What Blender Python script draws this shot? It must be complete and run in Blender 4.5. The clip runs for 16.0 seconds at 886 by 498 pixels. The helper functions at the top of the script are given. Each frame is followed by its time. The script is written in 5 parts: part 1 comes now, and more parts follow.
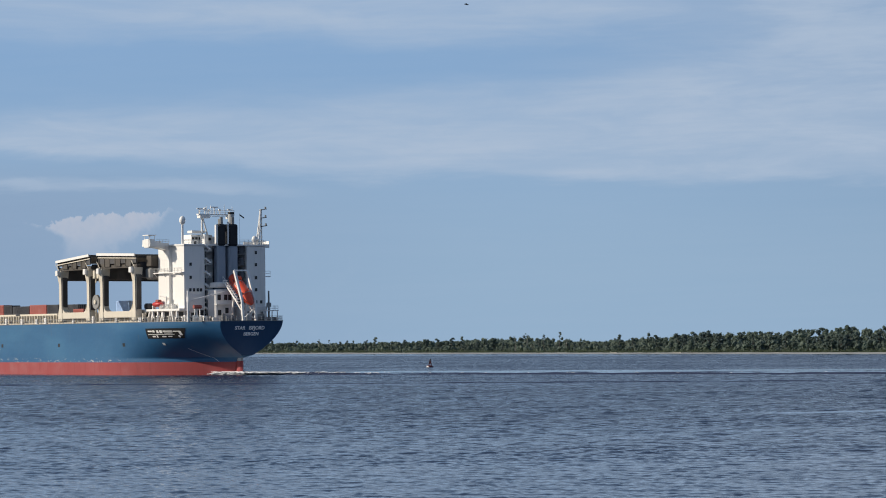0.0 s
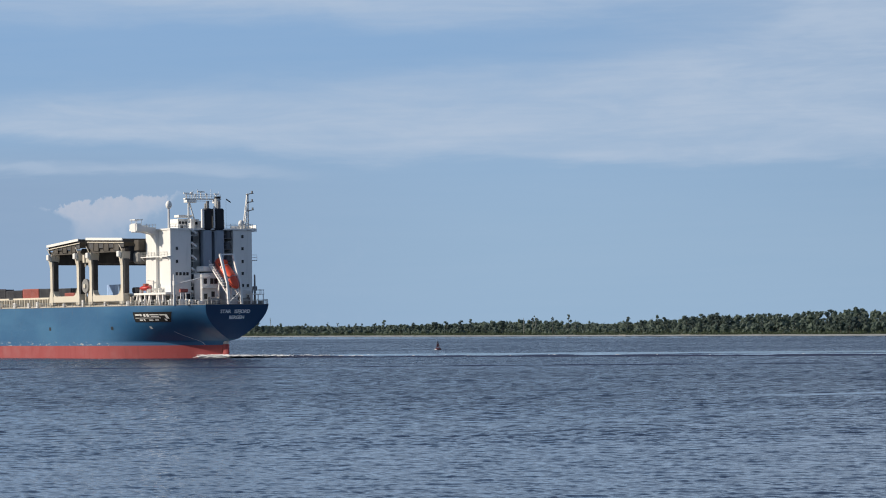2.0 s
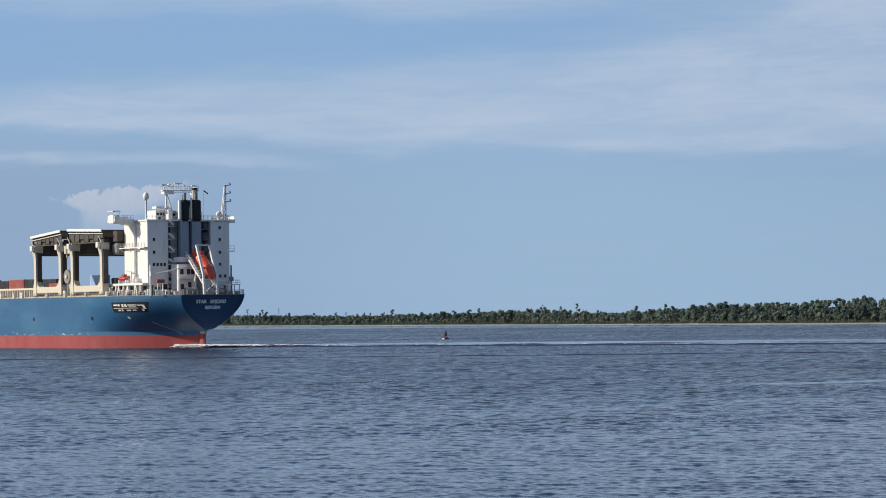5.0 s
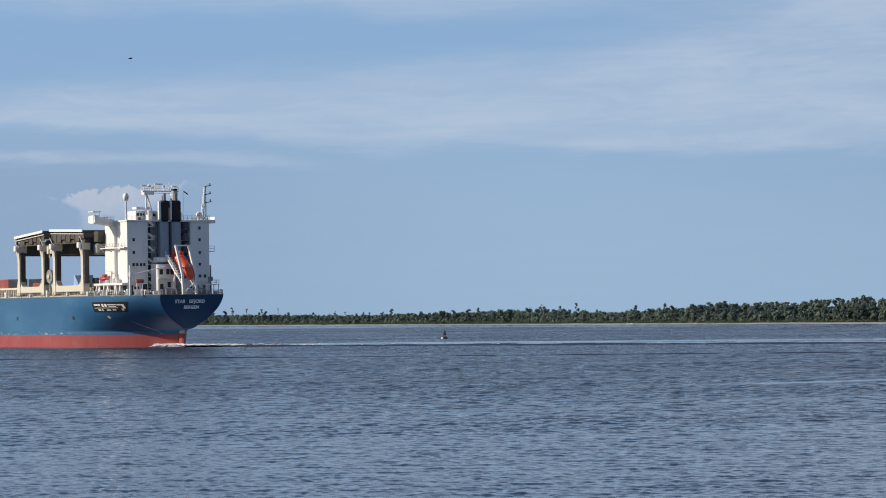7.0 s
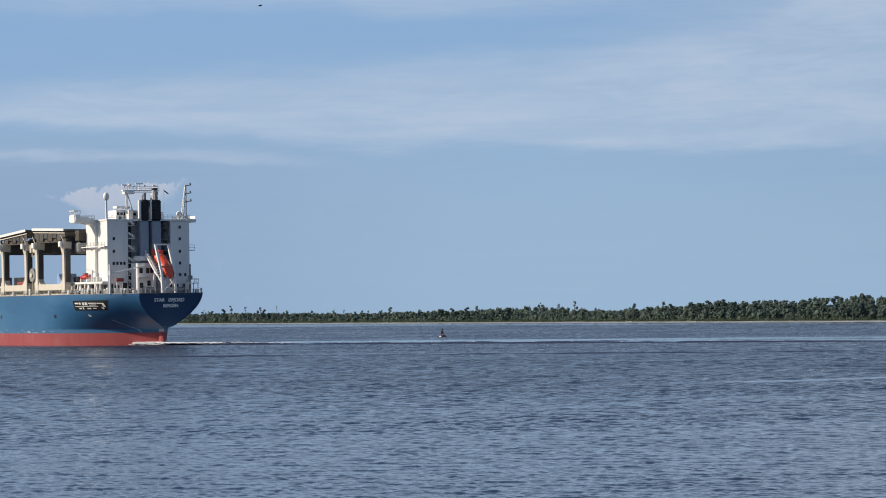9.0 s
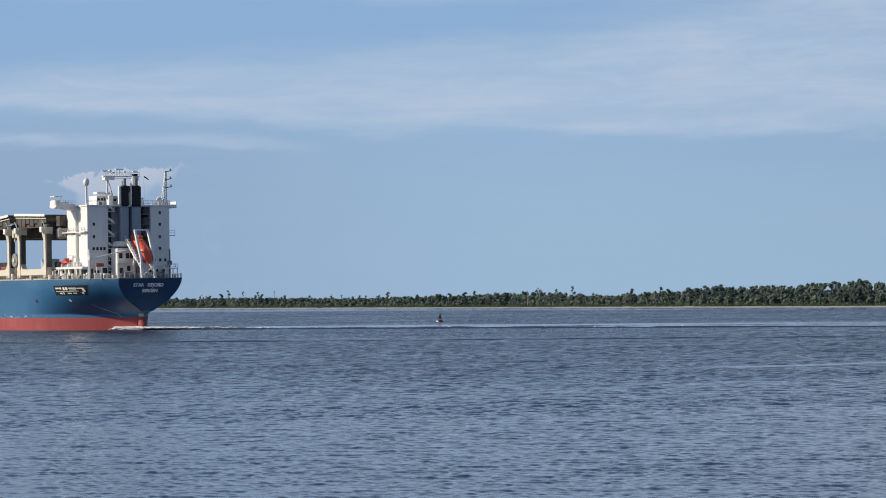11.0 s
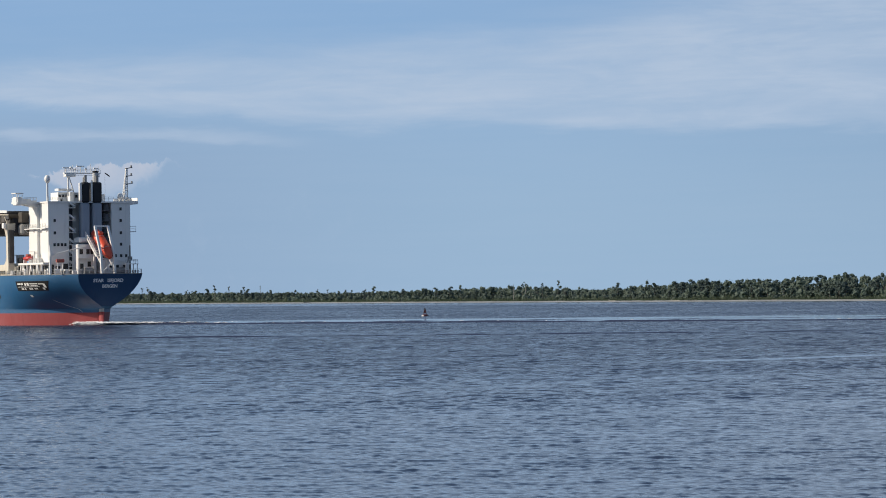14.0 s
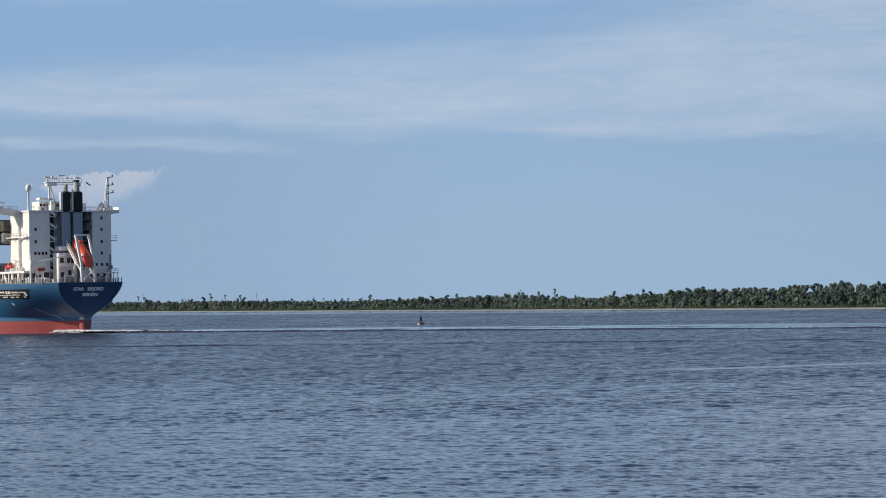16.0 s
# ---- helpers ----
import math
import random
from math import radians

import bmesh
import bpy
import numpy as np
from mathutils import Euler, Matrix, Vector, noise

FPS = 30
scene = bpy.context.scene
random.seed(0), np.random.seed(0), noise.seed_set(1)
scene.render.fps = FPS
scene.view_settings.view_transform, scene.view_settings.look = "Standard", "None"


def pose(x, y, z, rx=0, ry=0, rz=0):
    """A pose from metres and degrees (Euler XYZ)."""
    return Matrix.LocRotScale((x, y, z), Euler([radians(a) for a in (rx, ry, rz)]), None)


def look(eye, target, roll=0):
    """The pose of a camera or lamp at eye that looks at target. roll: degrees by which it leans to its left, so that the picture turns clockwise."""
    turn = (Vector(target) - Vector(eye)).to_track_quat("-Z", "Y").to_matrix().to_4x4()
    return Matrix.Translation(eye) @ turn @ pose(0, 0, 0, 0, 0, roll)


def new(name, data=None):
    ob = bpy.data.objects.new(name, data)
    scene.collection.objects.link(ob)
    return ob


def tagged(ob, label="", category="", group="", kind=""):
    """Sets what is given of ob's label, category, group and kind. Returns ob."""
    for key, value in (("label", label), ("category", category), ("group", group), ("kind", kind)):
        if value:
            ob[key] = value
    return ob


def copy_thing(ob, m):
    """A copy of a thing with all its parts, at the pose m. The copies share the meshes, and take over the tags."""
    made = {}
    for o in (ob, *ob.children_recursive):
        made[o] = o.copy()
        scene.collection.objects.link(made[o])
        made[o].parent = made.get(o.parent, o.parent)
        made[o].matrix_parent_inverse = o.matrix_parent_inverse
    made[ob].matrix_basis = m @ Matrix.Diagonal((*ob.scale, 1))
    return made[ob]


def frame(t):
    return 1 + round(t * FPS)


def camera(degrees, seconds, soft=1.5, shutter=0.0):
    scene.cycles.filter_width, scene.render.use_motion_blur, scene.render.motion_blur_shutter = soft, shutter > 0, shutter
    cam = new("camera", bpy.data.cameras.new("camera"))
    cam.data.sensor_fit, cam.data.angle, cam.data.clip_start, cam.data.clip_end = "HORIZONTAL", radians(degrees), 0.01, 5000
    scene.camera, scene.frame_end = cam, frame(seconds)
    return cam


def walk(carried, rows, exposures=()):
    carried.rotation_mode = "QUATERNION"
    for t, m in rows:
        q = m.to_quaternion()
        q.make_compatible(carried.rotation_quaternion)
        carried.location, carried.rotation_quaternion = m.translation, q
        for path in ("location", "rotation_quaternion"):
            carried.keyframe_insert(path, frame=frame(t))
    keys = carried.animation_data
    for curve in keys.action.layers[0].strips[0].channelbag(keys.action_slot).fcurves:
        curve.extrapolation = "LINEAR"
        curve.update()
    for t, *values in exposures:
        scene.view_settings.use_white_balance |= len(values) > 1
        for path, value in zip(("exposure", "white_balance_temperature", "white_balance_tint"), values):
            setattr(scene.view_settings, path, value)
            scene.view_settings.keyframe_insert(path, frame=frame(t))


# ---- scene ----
# camera: hand-held on the near bank, a long lens panning slowly
EYE_Z = 7.88
cam = camera(17.145, 16.0, soft=1.0)
LOOKS = [
    (0, 1.7631, 0.0, 0.557), (0.5, 1.7422, 0.0375, 0.570), (1, 1.6572, 0.0859, 0.585), (1.5, 1.5419, 0.1234, 0.61),
    (2, 1.4276, 0.1675, 0.68), (2.5, 1.3344, 0.2027, 0.74), (3, 1.2793, 0.2556, 0.77), (3.5, 1.2650, 0.3019, 0.79),
    (4, 1.2463, 0.3283, 0.77), (6.5, 1.2132, 0.3239, 0.76), (7, 1.2100, 0.3150, 0.76), (7.5, 1.1994, 0.3200, 0.77),
    (8, 1.1960, 0.3239, 0.77), (8.5, 1.1830, 0.3085, 0.76), (9, 1.1750, 0.2886, 0.75), (11.5, 0.7946, 0.2402, 0.69),
    (12, 0.7335, 0.2380, 0.68), (12.5, 0.7165, 0.2027, 0.68), (13, 0.7285, 0.1366, 0.73), (13.5, 0.7395, 0.0573, 0.77),
    (14, 0.7675, -0.0308, 0.82), (14.5, 0.8065, -0.0881, 0.86), (15, 0.8396, -0.1058, 0.87), (15.5, 0.8828, -0.1014, 0.83),
    (16, 0.9276, -0.1014, 0.805)]
walk(cam, [(t, pose(0, 0, EYE_Z, 90 + p, r, y)) for t, p, y, r in LOOKS], [(0, -0.07), (1.5, -0.04), (2.5, 0.02), (4, 0.03), (7, 0.02), (12.5, 0.05), (16, 0.02)])

# ---- light: late-afternoon sun from the left, hazy blue sky with thin stratus
SUN_EL, SUN_AZ = 27.0, -92.5          # degrees; azimuth from +y towards +x
sun_dir = Vector((math.sin(radians(SUN_AZ)) * math.cos(radians(SUN_EL)), math.cos(radians(SUN_AZ)) * math.cos(radians(SUN_EL)), math.sin(radians(SUN_EL))))


class Nodes:
    """A small writer of node trees."""

    def __init__(self, tree):
        self.t = tree
        tree.nodes.clear()

    def add(self, kind, props=None, **sockets):
        n = self.t.nodes.new(kind)
        for k, v in (props or {}).items():
            setattr(n, k, v)
        for k, v in sockets.items():
            key = int(k[1:]) if k[0] == "i" and k[1:].isdigit() else k.replace("_", " ")
            self.put(n.inputs[key], v)
        return n

    def put(self, socket, v):
        if isinstance(v, bpy.types.NodeSocket):
            self.t.links.new(v, socket)
        elif isinstance(v, bpy.types.Node):
            self.t.links.new(v.outputs[0], socket)
        else:
            socket.default_value = v

    def math(self, op, a, b=0.0, c=0.0, clamp=False):
        return self.add("ShaderNodeMath", {"operation": op, "use_clamp": clamp}, i0=a, i1=b, i2=c).outputs[0]

    def mix(self, fac, a, b, blend="MIX"):
        n = self.add("ShaderNodeMix", {"data_type": "RGBA", "blend_type": blend})
        self.put(n.inputs[0], fac), self.put(n.inputs[6], a), self.put(n.inputs[7], b)
        return n.outputs[2]

    def step(self, v, lo, hi, smooth=True):
        n = self.add("ShaderNodeMapRange", {"interpolation_type": "SMOOTHSTEP" if smooth else "LINEAR"})
        for k, s in ((0, v), (1, lo), (2, hi), (3, 0.0), (4, 1.0)):
            self.put(n.inputs[k], s)
        return n.outputs[0]

    def noise(self, vec, scale, detail=4.0, rough=0.55, distort=0.0):
        return self.add("ShaderNodeTexNoise", {}, Vector=vec, Scale=scale, Detail=detail, Roughness=rough, Distortion=distort).outputs[0]

    def xyz(self, v):
        return self.add("ShaderNodeSeparateXYZ", {}, i0=v).outputs

    def vec(self, x, y, z):
        return self.add("ShaderNodeCombineXYZ", {}, i0=x, i1=y, i2=z).outputs[0]

    def scaled(self, v, x, y, z):
        return self.add("ShaderNodeVectorMath", {"operation": "MULTIPLY"}, i0=v, i1=(x, y, z)).outputs[0]


def rgb(r, g, b):
    return (r, g, b, 1.0)


def make_world():
    world = bpy.data.worlds.new("world")
    scene.world = world
    world.use_nodes = True
    n = Nodes(world.node_tree)
    sky = n.add("ShaderNodeTexSky", {"sky_type": "NISHITA", "sun_disc": False, "sun_elevation": radians(SUN_EL), "sun_rotation": radians(SUN_AZ % 360),
                                     "air_density": 1.0, "dust_density": 0.3, "ozone_density": 3.0, "altitude": 10.0})
    d = n.xyz(n.add("ShaderNodeTexCoord").outputs["Generated"])
    el = n.math("MULTIPLY", n.math("ARCSINE", d[2]), 57.2958)
    az = n.math("MULTIPLY", n.math("ARCTAN2", d[0], d[1]), 57.2958)
    # blue humid haze low down, deepening upwards into the clear sky
    low = n.mix(n.step(el, 1.0, 6.5), rgb(3.40, 4.98, 6.88), rgb(2.70, 4.48, 7.1))
    low = n.mix(n.math("MULTIPLY", n.step(az, 2.0, -9.0), n.math("SUBTRACT", 1.0, n.step(el, 2.5, 4.0))), low, rgb(2.95, 4.25, 6.15))
    # the haze glows towards the sun and is duller away from it
    towards = n.math("MULTIPLY", d[0], -1.0)
    low = n.mix(n.step(towards, 0.22, 1.0), low, rgb(6.6, 7.0, 7.4))
    low = n.mix(n.step(towards, -0.22, -1.0), low, rgb(2.0, 3.2, 5.2))
    clear = n.mix(n.step(n.math("MULTIPLY_ADD", n.step(towards, 0.15, -0.25), 13.0, el), 8.0, 38.0), low, n.mix(0.85, sky.outputs[0], rgb(0.85, 1.55, 3.0)))
    # thin stratus in long soft sheets
    warp = n.noise(n.vec(n.math("MULTIPLY", az, 0.16), n.math("MULTIPLY", el, 0.55), 1.3), 1.0, 4.0, 0.55)
    tear = n.noise(n.vec(n.math("MULTIPLY", az, 0.45), n.math("MULTIPLY", el, 2.6), 5.2), 1.0, 5.0, 0.6, 0.3)
    we = n.math("ADD", el, n.math("ADD", n.math("MULTIPLY", n.math("SUBTRACT", warp, 0.5), 0.9), n.math("MULTIPLY", n.math("SUBTRACT", tear, 0.5), 0.5)))
    ga = n.math("ADD", az, 8.6)
    top_edge = n.math("MULTIPLY_ADD", ga, 0.070, 4.25)
    low_edge = n.math("MULTIPLY_ADD", ga, -0.045, 3.48)
    sheet = n.math("MULTIPLY", n.step(we, low_edge, n.math("ADD", low_edge, 0.30)),
                   n.math("SUBTRACT", 1.0, n.step(we, n.math("SUBTRACT", top_edge, 0.45), n.math("ADD", top_edge, 0.50))))
    upper = n.math("MULTIPLY", n.step(we, 5.55, 6.3), n.math("MULTIPLY_ADD", n.step(el, 9.0, 22.0), -0.80, 0.85))
    thin = n.math("MULTIPLY", n.math("MULTIPLY", n.step(we, 2.85, 3.0), n.math("SUBTRACT", 1.0, n.step(we, 3.05, 3.25))), n.math("SUBTRACT", 1.0, n.step(az, -4.5, -2.0)))
    fine = n.step(n.noise(n.vec(n.math("MULTIPLY", az, 0.30), n.math("MULTIPLY", el, 1.7), 3.7), 1.0, 6.0, 0.6, 0.4), 0.30, 0.70)
    veil = n.math("MULTIPLY", n.math("MULTIPLY", n.step(az, 0.5, 8.0), n.step(we, 4.6, 5.2)), n.math("MULTIPLY_ADD", n.step(el, 9.0, 22.0), -0.8, 0.9))
    cover = n.math("MAXIMUM", n.math("MAXIMUM", n.math("MAXIMUM", sheet, upper), veil), n.math("MULTIPLY", thin, 0.6))
    cover = n.math("MULTIPLY", cover, n.math("MULTIPLY_ADD", fine, 0.5, 0.5))
    # combed out into long thin fibres
    fibre = n.step(n.noise(n.vec(n.math("MULTIPLY", az, 0.22), n.math("MULTIPLY_ADD", az, -0.10, n.math("MULTIPLY", el, 5.5)), 8.1), 1.0, 5.0, 0.62, 0.2), 0.32, 0.68)
    cover = n.math("MULTIPLY", cover, n.math("MULTIPLY_ADD", fibre, 0.10, 0.89))
    cover = n.math("ADD", cover, n.math("MULTIPLY", n.math("ADD", fine, fibre), 0.035))
    # a faint towering cumulus low in the haze
    puff = n.noise(n.vec(n.math("MULTIPLY", az, 1.5), n.math("MULTIPLY", el, 1.2), 0.4), 1.0, 6.0, 0.6)
    knob = n.math("MULTIPLY", n.math("SUBTRACT", puff, 0.5), 1.1)
    curl = n.noise(n.vec(n.math("MULTIPLY", az, 4.2), n.math("MULTIPLY", el, 3.6), 6.4), 1.0, 5.0, 0.62)
    crest = n.math("ADD", n.math("MULTIPLY_ADD", n.step(az, -8.2, -6.2), 0.22, 2.33), n.math("MULTIPLY_ADD", knob, 0.60, n.math("MULTIPLY", n.math("SUBTRACT", curl, 0.5), 0.45)))
    below = n.math("SUBTRACT", crest, el)
    left_side = n.math("MULTIPLY_ADD", n.step(el, 2.0, 2.35), -0.60, -7.50)
    wa = n.math("ADD", az, n.math("MULTIPLY", knob, 0.7))
    body = n.math("MULTIPLY", n.step(wa, left_side, n.math("ADD", left_side, 0.35)), n.math("SUBTRACT", 1.0, n.step(n.math("MULTIPLY_ADD", below, 1.5, wa), -5.6, -4.8)))
    tower = n.math("MULTIPLY", body, n.math("MULTIPLY", n.step(below, 0.0, 0.06), n.math("MULTIPLY", n.math("MULTIPLY_ADD", curl, 0.8, 0.55), n.math("SUBTRACT", 1.0, n.step(below, 0.1, 1.3)))))
    wisp = n.math("MULTIPLY", n.step(puff, 0.45, 0.75), n.math("MULTIPLY", n.step(az, -8.5, -4.0), n.math("MULTIPLY", n.math("SUBTRACT", 1.0, n.step(az, -4.0, 0.0)), n.math("SUBTRACT", 1.0, n.step(el, 1.6, 2.4)))))
    cover = n.math("MAXIMUM", n.math("MAXIMUM", cover, n.math("MULTIPLY", wisp, 0.16)), n.math("MULTIPLY", tower, 0.95), clamp=True)
    col = n.mix(n.math("MULTIPLY", cover, n.math("SUBTRACT", 0.95, n.math("MULTIPLY", n.step(el, 15.0, 50.0), 0.5))), clear, n.mix(tower, rgb(4.86, 5.98, 7.60), rgb(5.25, 5.85, 7.1)))
    bg = n.add("ShaderNodeBackground", {}, Color=col, Strength=0.09)
    n.add("ShaderNodeOutputWorld", {}, Surface=bg)


make_world()
sun = new("sun", bpy.data.lights.new("sun", "SUN"))
sun.data.energy, sun.data.angle, sun.data.color = 5.0, radians(0.6), (1.0, 0.89, 0.74)
sun.matrix_world = look((0, 0, 0), -sun_dir)


# ---- materials
def surface(name, build):
    m = bpy.data.materials.new(name)
    m.use_nodes = True
    n = Nodes(m.node_tree)
    bsdf = n.add("ShaderNodeBsdfPrincipled")
    n.add("ShaderNodeOutputMaterial", {}, Surface=bsdf)
    build(n, bsdf)
    return m


def paint(name, color, rough=0.45, wear=0.25, rust=0.0, scale=0.6, metal=0.0):
    """Weathered marine paint: streaks running down, faded patches, some rust."""
    def build(n, b):
        pos = n.add("ShaderNodeTexCoord").outputs["Object"]
        fade = n.noise(pos, scale * 0.4, 4.0)
        streak = n.noise(n.scaled(pos, 1.3, 1.3, 0.12), scale * 2.2, 5.0, 0.65)
        dark = tuple(c * 0.62 for c in color)
        pale = tuple(min(1.0, c * 0.8 + 0.10) for c in color)
        c = n.mix(n.math("MULTIPLY", n.step(fade, 0.45, 0.75), wear), rgb(*color), rgb(*pale))
        c = n.mix(n.math("MULTIPLY", n.step(streak, 0.5, 0.75), wear), c, rgb(*dark))
        if rust:
            spot = n.math("MULTIPLY", n.step(n.noise(n.scaled(pos, 1.0, 1.0, 0.3), scale * 3.1, 6.0, 0.7), 0.60, 0.72), rust)
            c = n.mix(spot, c, rgb(0.20, 0.09, 0.045))
        n.put(b.inputs["Base Color"], c)
        n.put(b.inputs["Roughness"], n.math("MULTIPLY_ADD", streak, 0.25, rough - 0.1))
        b.inputs["Metallic"].default_value = metal
        bump = n.add("ShaderNodeBump", {}, Strength=0.25, Distance=0.02, Height=n.noise(pos, 1.6, 3.0))
        n.put(b.inputs["Normal"], bump)
    return surface(name, build)


def make_water():
    def build(n, b):
        pos = n.add("ShaderNodeTexCoord").outputs["Object"]
        x, y, _ = n.xyz(pos)
        gust = n.noise(n.scaled(pos, 0.010, 0.022, 0.0), 1.0, 4.0, 0.6)
        ripple = n.noise(n.scaled(pos, 2.6, 1.7, 0.0), 1.0, 4.0, 0.62)
        chop = n.noise(n.scaled(pos, 0.35, 0.75, 0.0), 1.0, 4.0, 0.6, 0.3)
        # the river lies calm under the far bank
        off = n.math("ADD", n.math("MULTIPLY", x, 0.893), n.math("MULTIPLY", y, 0.450))
        edge = n.math("SUBTRACT", off, n.math("MULTIPLY_ADD", x, 0.30, 30.0))
        wander = n.math("MULTIPLY", n.noise(n.scaled(pos, 0.012, 0.004, 0.0), 1.0, 3.0), 60.0)
        calm = n.step(n.math("ADD", edge, wander), 615.0, 640.0)
        drift = n.math("ABSOLUTE", n.math("SUBTRACT", n.math("SUBTRACT", y, 285.1), n.math("MULTIPLY", x, 0.62)))
        calm = n.math("MAXIMUM", calm, n.math("MULTIPLY", n.math("SUBTRACT", 1.0, n.step(drift, 0.5, 4.5)), n.math("MULTIPLY", n.step(x, 16.0, 34.0), 0.85)))
        amp = n.math("MULTIPLY", n.math("MULTIPLY_ADD", n.step(gust, 0.3, 0.7), 0.5, 0.7), n.math("MULTIPLY_ADD", calm, -0.9, 1.0))
        height = n.math("ADD", n.math("MULTIPLY", ripple, 0.025), n.math("MULTIPLY", n.math("MULTIPLY", chop, 0.7), n.math("MULTIPLY_ADD", n.step(y, 170.0, 420.0), 1.2, 0.05)))
        bump = n.add("ShaderNodeBump", {}, Strength=1.0, Distance=0.8, Height=n.math("MULTIPLY", height, amp))
        n.put(b.inputs["Normal"], bump)
        silt = n.mix(n.step(gust, 0.35, 0.7), rgb(0.017, 0.030, 0.062), rgb(0.026, 0.039, 0.070))
        n.put(b.inputs["Base Color"], silt)
        # waves too small to be modelled far out make the surface rougher there, group by group
        lane = n.noise(n.scaled(pos, 0.020, 0.011, 0.0), 1.0, 5.0, 0.65)
        dash = n.noise(n.scaled(pos, 0.55, 0.075, 0.0), 1.0, 5.0, 0.66)
        groups = n.math("ADD", n.math("MULTIPLY_ADD", n.step(lane, 0.3, 0.7), 0.14, 0.08), n.math("MULTIPLY", n.step(dash, 0.40, 0.60), 0.16))
        far = n.math("MULTIPLY", n.step(y, 170.0, 800.0, False), n.math("MULTIPLY_ADD", calm, -0.55, 1.0))
        near_by = n.math("MULTIPLY", n.math("SUBTRACT", 1.0, far), n.math("MULTIPLY", n.step(dash, 0.40, 0.64), 0.05))
        n.put(b.inputs["Roughness"], n.math("ADD", n.math("MULTIPLY", far, groups), n.math("ADD", near_by, n.math("MULTIPLY_ADD", gust, 0.05, 0.03))))
        b.inputs["IOR"].default_value = 1.33
    return surface("river_water", build)


def make_slick(name, relief):
    def build(n, b):
        pos = n.add("ShaderNodeTexCoord").outputs["Object"]
        chop = n.noise(n.scaled(pos, 0.12, 0.35, 0.0), 1.0, 4.0, 0.6)
        fine = n.noise(n.scaled(pos, 0.9, 1.4, 0.0), 1.0, 3.0, 0.6)
        bump = n.add("ShaderNodeBump", {}, Strength=1.0, Distance=relief, Height=n.math("MULTIPLY_ADD", fine, 0.25, chop))
        n.put(b.inputs["Normal"], bump)
        n.put(b.inputs["Base Color"], n.mix(chop, rgb(0.026, 0.034, 0.068), rgb(0.038, 0.046, 0.080)))
        b.inputs["Roughness"].default_value = 0.08
        b.inputs["IOR"].default_value = 1.33
    return surface(name, build)


def speckled(name, c1, c2, scale, rough=0.9, bump=0.4, per=False):
    def build(n, b):
        pos = n.add("ShaderNodeTexCoord").outputs["Object"]
        c = n.mix(n.step(n.noise(pos, scale, 5.0, 0.65), 0.35, 0.65), rgb(*c1), rgb(*c2))
        if per:
            rnd = n.add("ShaderNodeObjectInfo").outputs["Random"]
            c = n.mix(1.0, c, n.mix(rnd, rgb(0.72, 0.78, 0.80), rgb(1.18, 1.16, 1.06)), "MULTIPLY")
            isl = n.add("ShaderNodeNewGeometry").outputs["Random Per Island"]
            c = n.mix(1.0, c, n.mix(isl, rgb(0.90, 0.91, 0.92), rgb(1.08, 1.07, 1.04)), "MULTIPLY")
        n.put(b.inputs["Base Color"], c)
        b.inputs["Roughness"].default_value = rough
        n.put(b.inputs["Normal"], n.add("ShaderNodeBump", {}, Strength=bump, Distance=0.1, Height=n.noise(pos, scale * 4, 3.0)))
    return surface(name, build)


def foliage(name, c1, c2):
    """Leaves that let part of the light through; each tree and spray has its own shade of green."""
    m = bpy.data.materials.new(name)
    m.use_nodes = True
    n = Nodes(m.node_tree)
    pos = n.add("ShaderNodeTexCoord").outputs["Object"]
    c = n.mix(n.step(n.noise(pos, 0.35, 5.0, 0.65), 0.3, 0.7), rgb(*c1), rgb(*c2))
    rnd = n.add("ShaderNodeObjectInfo").outputs["Random"]
    c = n.mix(1.0, c, n.mix(rnd, rgb(0.66, 0.74, 0.80), rgb(1.22, 1.20, 1.04)), "MULTIPLY")
    isl = n.add("ShaderNodeNewGeometry").outputs["Random Per Island"]
    c = n.mix(1.0, c, n.mix(isl, rgb(0.80, 0.82, 0.86), rgb(1.18, 1.16, 1.08)), "MULTIPLY")
    leaf = n.add("ShaderNodeBsdfPrincipled", {}, Base_Color=c, Roughness=0.7)
    thru = n.add("ShaderNodeBsdfTranslucent", {}, Color=c)
    both = n.add("ShaderNodeMixShader", {}, i0=0.50, i1=leaf.outputs[0], i2=thru.outputs[0])
    n.add("ShaderNodeOutputMaterial", {}, Surface=both)
    return m


